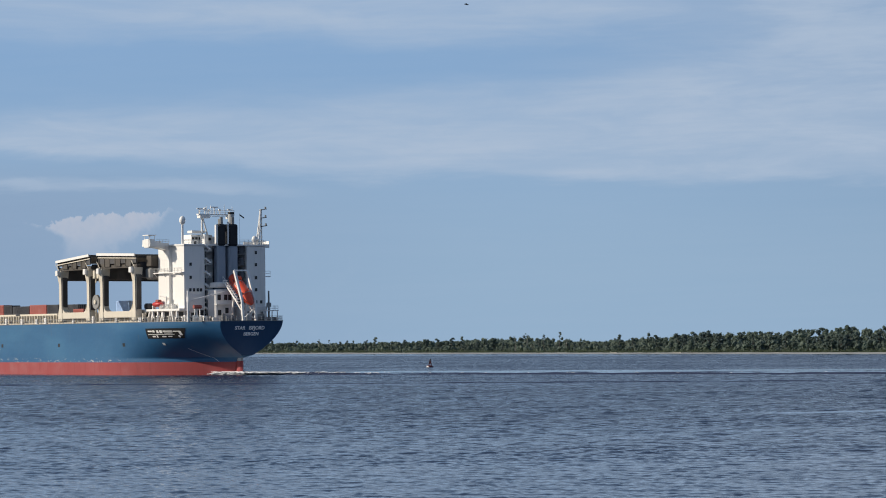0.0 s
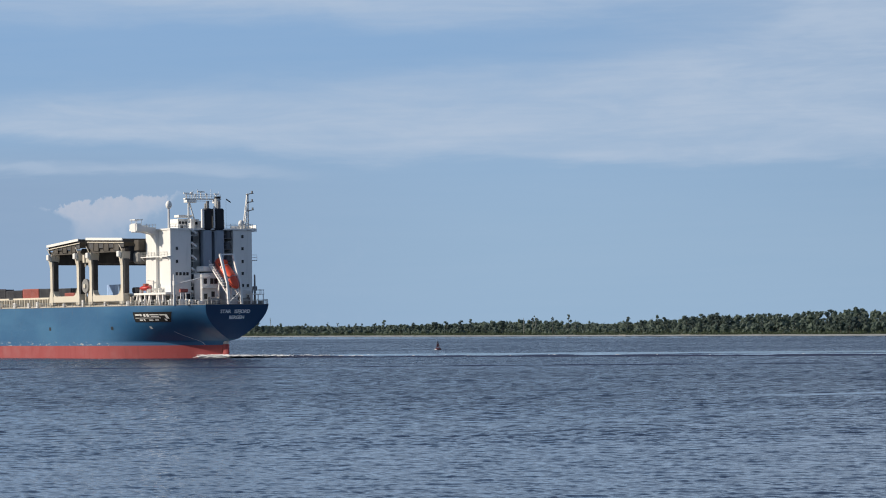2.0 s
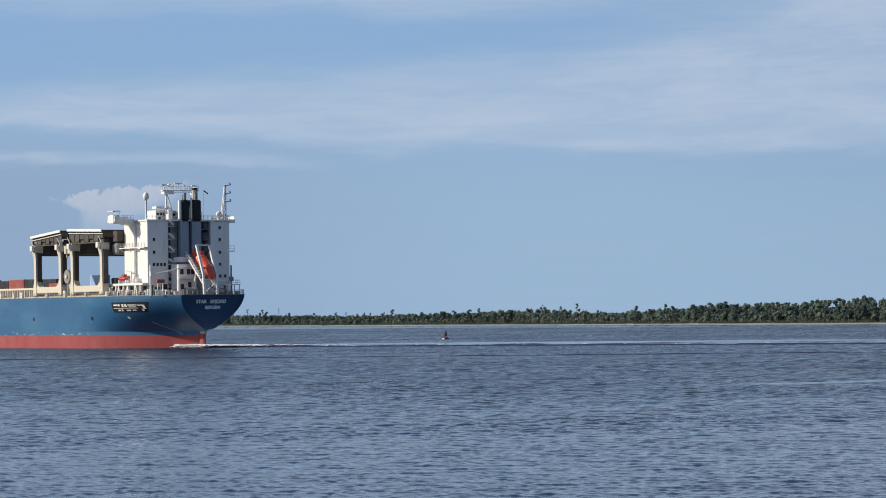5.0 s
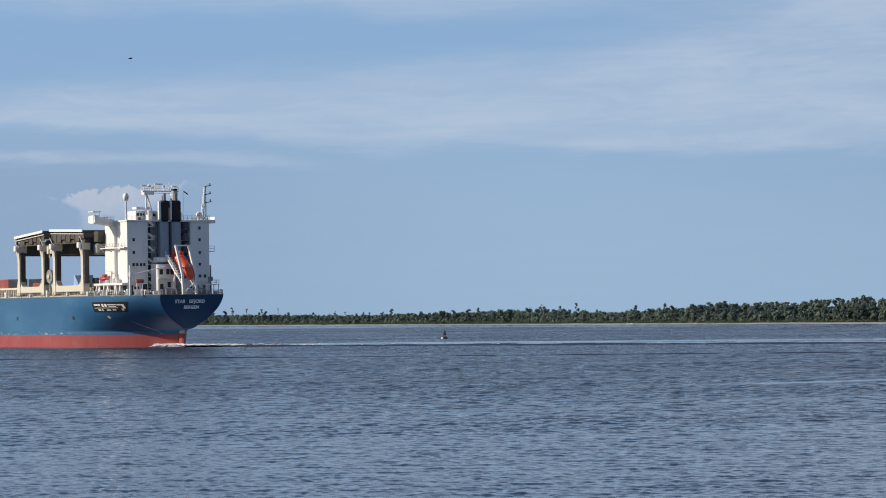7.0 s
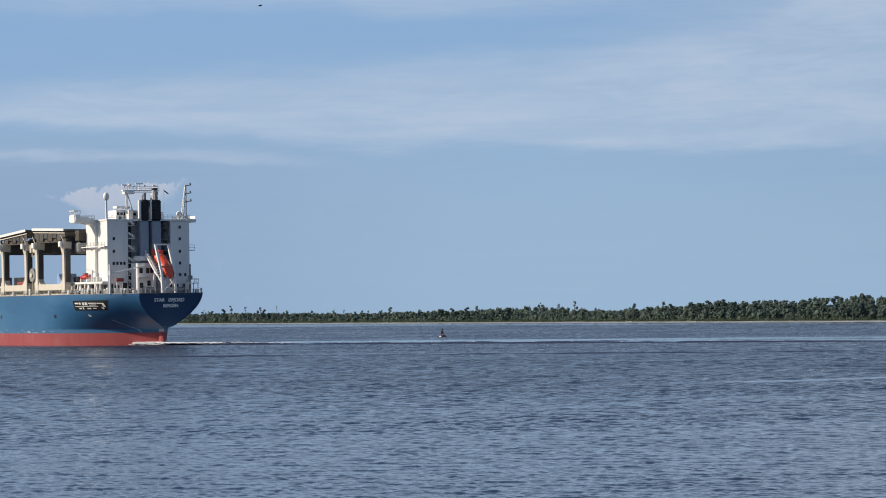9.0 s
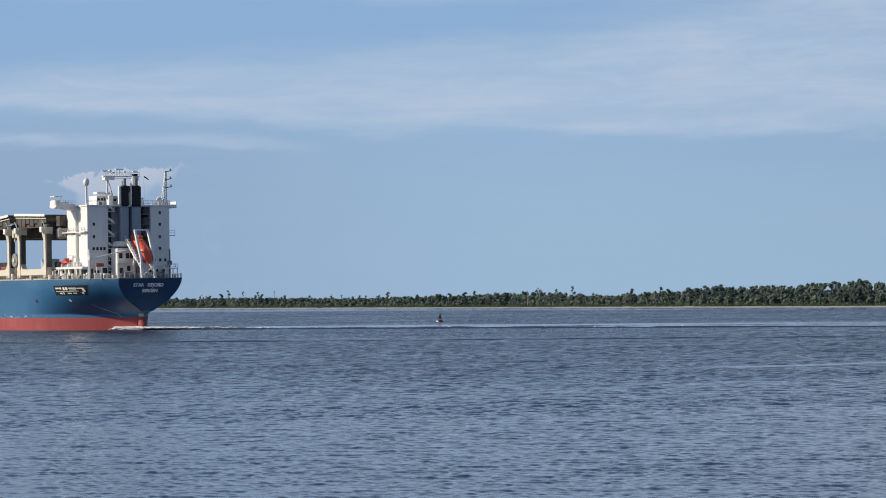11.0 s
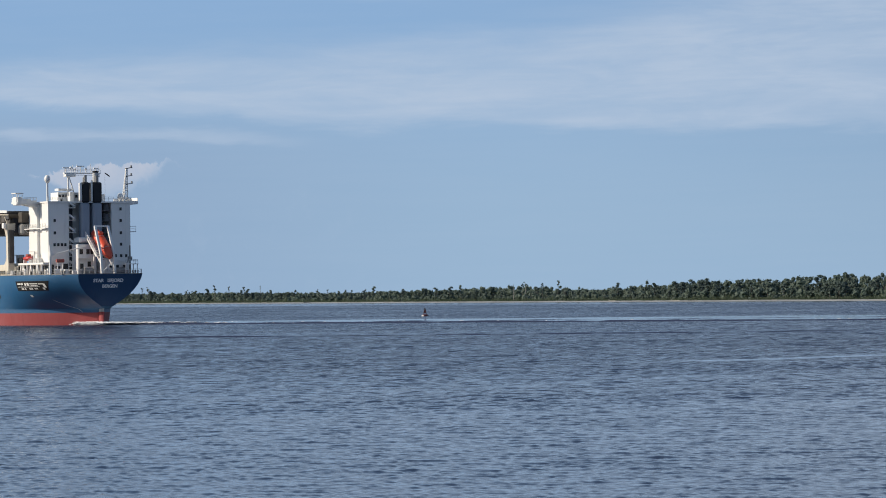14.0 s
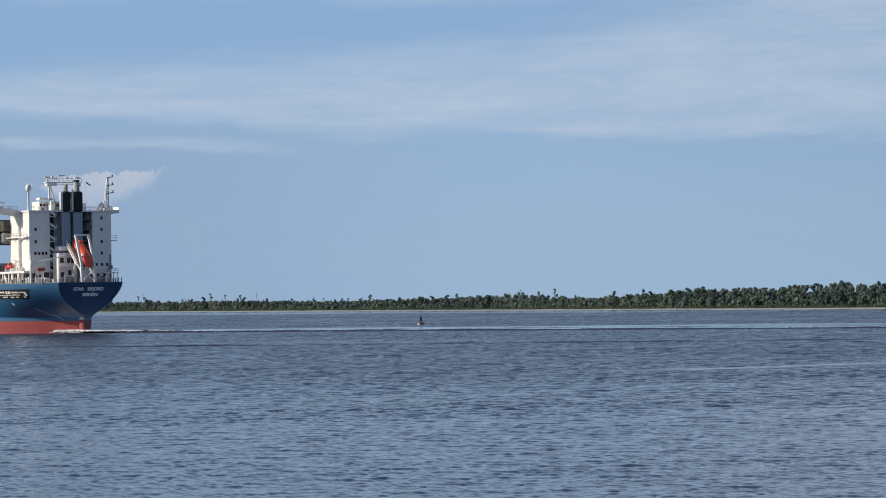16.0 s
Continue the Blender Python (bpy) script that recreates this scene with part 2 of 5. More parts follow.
def make_hull_paint():
    """Faded blue topsides: pale fading, run-down streaks, fender scuffs just above the boot topping."""
    def build(n, b):
        pos = n.add("ShaderNodeTexCoord").outputs["Object"]
        x, y, z = n.xyz(pos)
        fade = n.noise(n.scaled(pos, 0.05, 0.05, 0.16), 1.0, 5.0, 0.6)
        streak = n.noise(n.scaled(pos, 0.9, 0.9, 0.07), 1.0, 5.0, 0.65)
        c = n.mix(n.step(fade, 0.35, 0.75), rgb(0.014, 0.094, 0.215), rgb(0.027, 0.130, 0.258))
        c = n.mix(n.math("MULTIPLY", n.step(streak, 0.52, 0.78), 0.45), c, rgb(0.045, 0.115, 0.20))
        scuff = n.noise(n.scaled(pos, 0.55, 0.2, 1.6), 1.0, 6.0, 0.72)
        mid = n.math("MULTIPLY", n.step(x, 28.0, 44.0), n.math("SUBTRACT", 1.0, n.step(z, 3.5, 4.5)))
        c = n.mix(n.math("MULTIPLY", n.step(scuff, 0.56, 0.62), n.math("MULTIPLY", mid, 0.85)), c, rgb(0.50, 0.50, 0.48))
        rust = n.noise(n.scaled(pos, 0.5, 0.5, 0.12), 1.0, 6.0, 0.7)
        c = n.mix(n.math("MULTIPLY", n.step(rust, 0.62, 0.74), 0.35), c, rgb(0.16, 0.10, 0.06))
        n.put(b.inputs["Base Color"], c)
        n.put(b.inputs["Roughness"], n.math("MULTIPLY_ADD", fade, 0.2, 0.33))
        plate = n.noise(n.scaled(pos, 0.35, 0.35, 0.5), 1.0, 2.0)
        n.put(b.inputs["Normal"], n.add("ShaderNodeBump", {}, Strength=0.35, Distance=0.12, Height=plate))
    return surface("hull_blue_paint", build)


HULL_BLUE = make_hull_paint()
TRANSOM_BLUE = paint("transom_dark_blue", (0.008, 0.050, 0.125), 0.5, 0.2, 0.1, 0.3)
BOOT_RED = paint("boot_topping_red", (0.27, 0.036, 0.040), 0.6, 0.5, 0.25, 0.3)
WHITE = paint("white_marine_paint", (0.79, 0.78, 0.75), 0.4, 0.3, 0.14, 0.4)
CREAM = paint("cream_marine_paint", (0.62, 0.57, 0.47), 0.45, 0.3, 0.25, 0.5)
BLACK = paint("funnel_black", (0.012, 0.014, 0.018), 0.75, 0.2, 0.0, 0.4)
GREY = paint("grey_steel", (0.22, 0.22, 0.215), 0.5, 0.4, 0.2, 0.6)
# crane brown, darkened to hold the shade under the canopy edge
SHADED_BROWN = paint("crane_brown_shaded", (0.055, 0.046, 0.036), 0.55, 0.4, 0.3, 0.6)
# near-black steel colour that paints shade on girders, gaps, legs and coamings
SHADED_STEEL = paint("steel_shaded", (0.040, 0.040, 0.044), 0.55, 0.4, 0.25, 0.6)
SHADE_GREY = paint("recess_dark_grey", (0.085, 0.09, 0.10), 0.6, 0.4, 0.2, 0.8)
DECK = paint("deck_oxide", (0.20, 0.10, 0.07), 0.7, 0.4, 0.2, 0.5)
ORANGE = paint("lifeboat_orange", (0.72, 0.085, 0.035), 0.4, 0.2, 0.0, 0.5)
BOAT_RED = paint("rescue_boat_red", (0.50, 0.035, 0.035), 0.4, 0.2, 0.0, 0.5)
DARK = paint("dark_opening", (0.012, 0.013, 0.015), 0.35, 0.1, 0.0, 0.5)
MOUTH = paint("shadowed_steel_black", (0.005, 0.005, 0.006), 0.9, 0.05)
LETTER = paint("white_lettering", (0.86, 0.87, 0.88), 0.5, 0.2, 0.0, 0.6)
C_RED = paint("container_red", (0.30, 0.075, 0.06), 0.5, 0.4, 0.3, 0.7)
C_DARK = paint("container_dark", (0.018, 0.02, 0.028), 0.5, 0.3, 0.2, 0.7)
C_BLUE = paint("container_blue", (0.30, 0.45, 0.72), 0.5, 0.3, 0.2, 0.7)
BUOY_RED = paint("buoy_red", (0.085, 0.012, 0.016), 0.5, 0.3, 0.1, 1.2)
BUOY_WHITE = paint("buoy_white", (0.70, 0.68, 0.66), 0.5, 0.3, 0.1, 1.2)
FOAM = speckled("foam", (0.78, 0.80, 0.82), (0.92, 0.93, 0.94), 0.8, 0.8)
# far foliage, paled and blued to hold the aerial haze over the river
HAZED_LEAF = foliage("foliage", (0.104, 0.148, 0.146), (0.150, 0.192, 0.178))
BUSH = foliage("scrub_foliage", (0.064, 0.094, 0.062), (0.098, 0.122, 0.082))
BARK = speckled("bark", (0.09, 0.085, 0.075), (0.15, 0.14, 0.12), 1.2)
PALE_BARK = speckled("dead_wood", (0.24, 0.23, 0.21), (0.36, 0.35, 0.32), 1.2)
SAND = speckled("river_sand", (0.23, 0.24, 0.235), (0.36, 0.37, 0.36), 0.05)
SOIL = speckled("marsh_grass", (0.075, 0.100, 0.060), (0.12, 0.14, 0.085), 0.08)
GREY_CASING = paint("pale_grey_casing", (0.42, 0.43, 0.43), 0.45, 0.35, 0.1, 0.6)
CASING_BLUE = paint("blue_grey_casing", (0.27, 0.31, 0.37), 0.45, 0.35, 0.1, 0.6)
WATER, SLICK, RIDGE = make_water(), make_slick("smooth_wake_water", 0.05), make_slick("wave_water", 0.12)


# ---- mesh helpers
def part(name, bm, material, parent=None, label="", smooth=False):
    me = bpy.data.meshes.new(name)
    bm.to_mesh(me)
    bm.free()
    me.materials.append(material)
    if smooth:
        for p in me.polygons:
            p.use_smooth = True
    ob = new(name, me)
    if parent is not None:
        ob.parent = parent
    return tagged(ob, label)


def box(bm, x0, x1, y0, y1, z0, z1, bevel=0.0):
    r = bmesh.ops.create_cube(bm, size=1.0)
    for v in r["verts"]:
        v.co = Vector(((x0 + x1) / 2 + v.co.x * (x1 - x0), (y0 + y1) / 2 + v.co.y * (y1 - y0), (z0 + z1) / 2 + v.co.z * (z1 - z0)))
    if bevel:
        edges = list({e for v in r["verts"] for e in v.link_edges})
        bmesh.ops.bevel(bm, geom=edges, offset=bevel, segments=1, affect="EDGES")
    return bm


def bar(bm, p, q, r, r2=None, sides=6):
    """A round bar from p to q."""
    p, q = Vector(p), Vector(q)
    m = Matrix.Translation((p + q) / 2) @ (q - p).to_track_quat("Z", "Y").to_matrix().to_4x4()
    bmesh.ops.create_cone(bm, cap_ends=True, segments=sides, radius1=r, radius2=r if r2 is None else r2, depth=(q - p).length, matrix=m)
    return bm


def beam(bm, p, q, w, h):
    """A square beam from p to q, w across and h high."""
    p, q = Vector(p), Vector(q)
    m = Matrix.Translation((p + q) / 2) @ (q - p).to_track_quat("X", "Z").to_matrix().to_4x4() @ Matrix.Diagonal(((q - p).length, w, h, 1))
    bmesh.ops.create_cube(bm, size=1.0, matrix=m)
    return bm


def ball(bm, c, rx, ry, rz, u=12, v=8):
    m = Matrix.Translation(c) @ Matrix.Diagonal((rx, ry, rz, 1))
    bmesh.ops.create_uvsphere(bm, u_segments=u, v_segments=v, radius=1.0, matrix=m)
    return bm


def B():
    return bmesh.new()


def grid_mesh(bm, rows):
    """Quads between equal rows of points."""
    vs = [[bm.verts.new(p) for p in r] for r in rows]
    for a, b in zip(vs, vs[1:]):
        for i in range(len(a) - 1):
            bm.faces.new((a[i], a[i + 1], b[i + 1], b[i]))
    return vs


# ---- water, far bank
def make_river():
    """One sheet: finely meshed wind chop where the river is near, widening outwards to the horizon."""
    ys = [-300.0, 40.0, 88.0]
    y = 97.0
    while y < 720:
        ys.append(y)
        y += 0.17 if y < 200 else 0.17 + (y - 200) * 0.0023
    ys += [740, 770, 810, 860, 930, 1050, 1250, 1600, 2200, 3200, 4900]
    ys = np.array(ys)
    cs = np.concatenate([[-1.0], np.linspace(-0.215, 0.215, 500), [1.0]])
    Y = np.repeat(ys[:, None], len(cs), 1)
    X = cs[None, :] * np.clip(Y, 97, None)
    X[:, 0], X[:, -1] = -4800, 4800
    rng = np.random.RandomState(7)
    dy = np.gradient(ys)[:, None]
    near = np.clip((ys - 95) / 4, 0, 1)[:, None] * np.clip((730 - ys) / 60, 0, 1)[:, None]
    near = near * (np.abs(cs) < 0.214)[None, :]
    gust = np.zeros_like(X)
    for k in range(7):
        a, lam = rng.uniform(0, 6.28), rng.uniform(18, 90)
        gust += np.sin((X * np.cos(a) * 0.3 + Y * np.sin(a)) * 6.283 / lam + rng.uniform(0, 6.28))
    gust = 1.0 + 0.065 * gust
    Z = np.zeros_like(X)
    for k in range(72):
        lam = 0.42 * (6.0 / 0.42) ** ((k + rng.uniform(0, 1)) / 72)
        a = radians(262) + np.clip(rng.normal(0, 0.85 if lam < 1.6 else 0.5), -1.3, 1.3)
        slope = 0.0365 if lam < 0.9 else 0.0365 * (0.9 / lam) ** 0.85 * (0.44 + 1.8 * np.clip((Y - 110) / 290, 0, 1))
        fade = np.clip(lam / (2.4 * dy) - 0.5, 0, 1)
        ph = (X * np.cos(a) + Y * np.sin(a)) * 6.283 / lam + rng.uniform(0, 6.28) + 1.1 * np.sin(X * rng.uniform(0.1, 0.4) + Y * rng.uniform(0.05, 0.3) + k)
        Z += fade * slope * lam / 6.283 * (np.sin(ph) + 0.25 * np.cos(2 * ph))
    # a smooth drift line on the surface
    line = np.abs(Y - 300 - 0.62 * (X - 24) + 3 * np.sin(X * 0.21)) / 3.5
    gust *= 1 - 0.8 * np.clip(1.5 - line, 0, 1) * np.clip((X - 16) / 16, 0, 1)
    Z *= near * gust 
    nx, ny = len(cs), len(ys)
    me = bpy.data.meshes.new("water")
    idx = np.arange(nx * ny).reshape(ny, nx)
    quads = np.stack([idx[:-1, :-1], idx[:-1, 1:], idx[1:, 1:], idx[1:, :-1]], -1).reshape(-1, 4)
    me.vertices.add(nx * ny)
    me.vertices.foreach_set("co", np.stack([X, Y, Z], -1).astype(np.float32).ravel())
    me.loops.add(quads.size)
    me.loops.foreach_set("vertex_index", quads.astype(np.int32).ravel())
    me.polygons.add(len(quads))
    me.polygons.foreach_set("loop_start", np.arange(0, quads.size, 4, dtype=np.int32))
    me.update(calc_edges=True)
    me.polygons.foreach_set("use_smooth", np.ones(len(quads), dtype=bool))
    me.materials.append(WATER)
    return tagged(new("water", me), "grey-blue river water with small wind chop", "water", kind="structure")


RIVER = make_river()

S0, S1 = Vector((-98.65, 1805.1)), Vector((186.7, 1239.0))      # the far waterline
ALONG = (S1 - S0).normalized()
INLAND = Vector((-ALONG.y, ALONG.x))
if INLAND.y < 0:
    INLAND = -INLAND


def bank(s, d, z=0.0):
    """A point s metres along the far waterline (0 where the view's left third meets it) and d metres inland."""
    p = S0 + ALONG * s + INLAND * d
    return Vector((p.x, p.y, z))


def make_bank():
    rng = random.Random(4)
    ss = [-3000, -1500, -800] + [-500 + 12 * i for i in range(110)] + [1000, 1500]
    rows = [[], [], [], [], [], [], []]
    for s in ss:
        j = 2.0 * noise.noise((s * 0.021, 3.1, 0)) + 3.0 * noise.noise((s * 0.006, 8.1, 0))
        for r, (d, z) in zip(rows, ((-8, -0.6), (0, 0.02), (3, 0.22), (7, 0.40), (11, 0.60), (120, 1.2), (2600, 2.0))):
            r.append(bank(s, d + (j if d < 100 else 0), z + (0.12 * noise.noise((s * 0.05, d, 0)) if 0 < d < 100 else 0)))
    bm = B()
    grid_mesh(bm, rows[:5])
    tagged(part("beach", bm, SAND, smooth=True), "narrow strip of pale river sand along the far bank", "beach", kind="structure")
    bm = B()
    grid_mesh(bm, rows[4:])
    tagged(part("ground", bm, SOIL), "flat marshy ground under the far trees", "ground", kind="structure")


make_bank()


# ---- the ship (x forward, y to port, z up from the waterline, origin under the transom)
def stern_x(z):
    """Where the hull begins at height z: the transom, then the counter sweeping in under it."""
    if z > 4.6:
        return 2.2 * (12.7 - min(12.7, z)) / 8.1
    return 2.2 + 4.2 * (4.6 - z) / 0.9 if z > 3.7 else 6.4 + 1.2 * (3.7 - z) / 3.7


def hull_b(x, z):
    """Half breadth of the hull: a fine run at the waterline, flaring up to the broad deck line."""
    run = min(1.0, max(0.0, x - stern_x(min(z, 3.7))) / 36)
    low = 0.35 + 15.15 * (1 - (1 - run) ** 1.75)
    high = 8.5 + 7.0 * (1 - (1 - min(1.0, max(0.0, x) / 22)) ** 1.7)
    zt = max(0.0, min(1.0, (z - 4.0) / 8.7))
    b = low + (high - low) * (1 - (1 - zt) ** (1.75 + 0.4 * min(1.0, max(0.0, x - 3) / 15)))
    bow = max(0.0, (x - 160) / (36 + 3 * max(0.0, min(1.0, z / 12.7))))
    return b * max(0.0, 1 - min(1.0, bow) ** 2.2)


def hull_rows(z0, z1, nz, side):
    xs = [0, 0.6, 1.3, 2, 3, 4, 5, 6, 7, 8, 9, 10, 11, 12, 13, 14.5, 16, 17.5, 19, 21, 23, 26, 29, 32, 36, 40, 46, 60, 90, 120, 150, 160, 168, 175, 182, 188, 193, 196, 199]
    rows = []
    for i in range(nz + 1):
        z = z0 + (z1 - z0) * i / nz
        start = stern_x(z)
        end = 195 + 4 * max(0, z) / 12.7
        rows.append([(start + x / 199 * (end - start), side * hull_b(start + x / 199 * (end - start), z), z) for x in xs])
    return rows


def rail_run(ship, pts, z, name="railing", height=1.1, step=2.2):
    """A guard rail along a line of deck points: three rails, and posts of their own."""
    bm = B()
    for p, q in zip(pts, pts[1:]):
        for h in (0.38, 0.75, height):
            bar(bm, (*p, z + h), (*q, z + h), 0.030, sides=4)
    run = part(name, bm, GREY_CASING, ship, "weathered grey pipe guard rail")
    me = None
    for p, q in zip(pts, pts[1:]):
        p, q = Vector(p), Vector(q)
        count = max(1, round((q - p).length / step))
        for i in range(count):
            w = p + (q - p) * i / count
            if me is None:
                bm = B()
                bar(bm, (0, 0, 0), (0, 0, height), 0.05, sides=5)
                post = part("post", bm, GREY_CASING, run)
                me = post.data
            else:
                post = new("post", me)
                post.parent = run
            post.location = (w.x, w.y, z)
    return run


def add_windows(parent, places, w=0.62, h=0.75, face="aft", x=12.1):
    for y, z in places:
        bm = B()
        box(bm, x - 0.09, x + 0.02, y - w / 2 - 0.09, y + w / 2 + 0.09, z - h / 2 - 0.09, z + h / 2 + 0.09)
        win = part("window", bm, WHITE, parent)
        bm = B()
        box(bm, x - 0.12, x - 0.06, y - w / 2, y + w / 2, z - h / 2, z + h / 2)
        part("pane", bm, DARK, win, "dark glass pane")


def letters(parent, text, y, z, size):
    cu = bpy.data.curves.new("lettering", "FONT")
    cu.body, cu.size, cu.align_x, cu.align_y, cu.extrude = text, size, "CENTER", "CENTER", 0.02
    cu.offset = 0.035
    tmp = new("lettering", cu)
    dg = bpy.context.evaluated_depsgraph_get()
    me = bpy.data.meshes.new_from_object(tmp.evaluated_get(dg))
    bpy.data.objects.remove(tmp)
    me.materials.clear()
    me.materials.append(LETTER)
    ob = new("lettering", me)
    ob.parent = parent
    ob.matrix_basis = Matrix(((0, -0.262, -0.965, stern_x(z) - 0.05), (-1, 0, 0, y), (0, 0.965, -0.262, z), (0, 0, 0, 1)))
    return tagged(ob, "white painted lettering")


def make_hull(ship):
    bm = B()
    for side in (1, -1):
        grid_mesh(bm, hull_rows(3.1, 12.7, 32, side))
    zs = [3.1 + 0.25 * i for i in range(7)]
    grid_mesh(bm, [[(stern_x(z), -hull_b(stern_x(z), z), z), (stern_x(z), hull_b(stern_x(z), z), z)] for z in zs])
    bmesh.ops.recalc_face_normals(bm, faces=bm.faces)
    hull = part("hull", bm, HULL_BLUE, ship, "faded blue painted steel hull", True)
    bm = B()
    grid_mesh(bm, [[(stern_x(z) + 0.01, -hull_b(stern_x(z), z), z), (stern_x(z) + 0.01, hull_b(stern_x(z), z), z)] for z in [4.61 + (12.7 - 4.61) * i / 18 for i in range(19)]])
    transom = part("transom", bm, TRANSOM_BLUE, ship, "dark blue flat transom")
    bm = B()
    for side in (1, -1):
        grid_mesh(bm, hull_rows(-1.5, 3.1, 8, side))
    grid_mesh(bm, [[(stern_x(z), -0.35, z), (stern_x(z), 0.35, z)] for z in (-1.5, 1.0, 3.1)])
    bmesh.ops.recalc_face_normals(bm, faces=bm.faces)
    part("boot_topping", bm, BOOT_RED, ship, "scuffed red boot topping at the waterline", True)
    bm = B()
    xs = [0, 1, 2, 3.5, 5, 7, 9, 11, 13, 15, 17.5, 20, 23, 30, 60, 150, 160, 170, 180, 190, 196]
    grid_mesh(bm, [[(x, -hull_b(x, 12.7) + 0.02, 12.55) for x in xs], [(x, hull_b(x, 12.7) - 0.02, 12.55) for x in xs]])
    part("deck", bm, DECK, ship, "red-brown main deck")
    # sheer strake: a raised lip round the deck edge
    bm = B()
    for side in (1, -1):
        line = [(x, side * hull_b(x, 12.7)) for x in (0, 1, 2, 3.5, 5, 7, 9, 11, 13, 15, 18, 22, 30, 60, 110, 150)]
        for p, q in zip(line, line[1:]):
            beam(bm, (*p, 12.70), (*q, 12.70), 0.14, 0.16)
    beam(bm, (0, -8.5, 12.70), (0, 8.5, 12.70), 0.14, 0.16)
    part("deck_edge", bm, GREY, ship, "grimy grey deck edge")
    # lettering on the transom
    letters(transom, "STAR", 3.0, 11.0, 1.2)
    letters(transom, "ISFJORD", -1.55, 11.0, 1.2)
    letters(transom, "BERGEN", -0.2, 9.6, 1.12)
    # rudder and the red skeg under the counter
    bm = B()
    for sy in (1, -1):
        grid_mesh(bm, [[(x, sy * w, -1.5), (x, sy * w, 3.3)] for x, w in ((4.4, 0.0), (4.7, 0.4), (5.5, 0.62), (6.2, 0.5), (6.8, 0.25))])
    rud = part("rudder", bm, BOOT_RED, ship, "red rudder half out of the water", True)
    bm = B()
    for sy in (1, -1):
        grid_mesh(bm, [[(x, sy * w, 3.3), (x - 0.3, sy * w * 0.8, 4.55)] for x, w in ((4.5, 0.0), (4.8, 0.35), (5.5, 0.52), (6.1, 0.42), (6.6, 0.22))])
    part("rudder_head", bm, GREY_CASING, rud, "pale grey rudder trunk")
    # mooring opening in the port quarter, with rollers and lines in its dark mouth
    def on_hull(x, z, d):
        return (x, hull_b(x, z) + d, z)
    def patch(name, x0, x1, z0, z1, d, mat, par, label="", rake=0.0):
        bm = B()
        n = max(2, int(abs(x1 - x0) / 0.8) + 1)
        xs = [x0 + (x1 - x0) * i / n for i in range(n + 1)]
        zs = [z0 + (z1 - z0) * i / 4 for i in range(5)]
        grid_mesh(bm, [[on_hull(x + rake * (z1 - z) * (x1 - x) / (x1 - x0), z, d) for x in xs] for z in zs])
        top = [[on_hull(x, z1, d) for x in xs], [on_hull(x, z1, -0.1) for x in xs]]
        grid_mesh(bm, top)
        return part(name, bm, mat, par, label)
    mouth = patch("mooring_opening", 9.4, 23.4, 8.75, 11.15, 0.07, MOUTH, ship, "dark mooring opening with pale rollers", 0.85)
    rng = random.Random(3)
    for x0, x1, z0, z1 in ((22.4, 20.6, 10.3, 10.65), (20.4, 19.5, 10.2, 10.7), (18.9, 18.1, 10.0, 10.7), (17.8, 16.9, 10.0, 10.7), (16.6, 13.6, 10.35, 10.6), (16.4, 13.8, 9.95, 10.12),
                           (13.4, 11.4, 10.3, 10.55), (22.6, 13.4, 9.66, 9.78), (21.0, 19.8, 9.05, 9.4), (19.4, 18.9, 9.0, 9.5), (17.6, 16.2, 9.05, 9.35), (15.6, 14.4, 9.1, 9.35), (11.9, 11.1, 9.5, 10.5), (12.6, 12.0, 9.0, 9.5)):
        patch("roller", x1, x0, z0, z1, 0.14, WHITE, mouth)
    for x in (98.7, 67.3, 34.5):
        patch("side_port", x - 0.5, x + 0.5, 6.9, 7.75, 0.04, DARK, ship, "small dark side port")
    patch("draught_plate", 18.4, 19.2, 7.15, 7.7, 0.1, WHITE, ship)
    bm = B()
    pts = [on_hull(13.6 - 0.42 * i, 6.4 - 0.4 * i, 0.04) for i in range(9)]
    for p, q in zip(pts, pts[1:]):
        bar(bm, p, q, 0.03, sides=4)
    part("trailing_line", bm, LETTER, ship)
    return hull


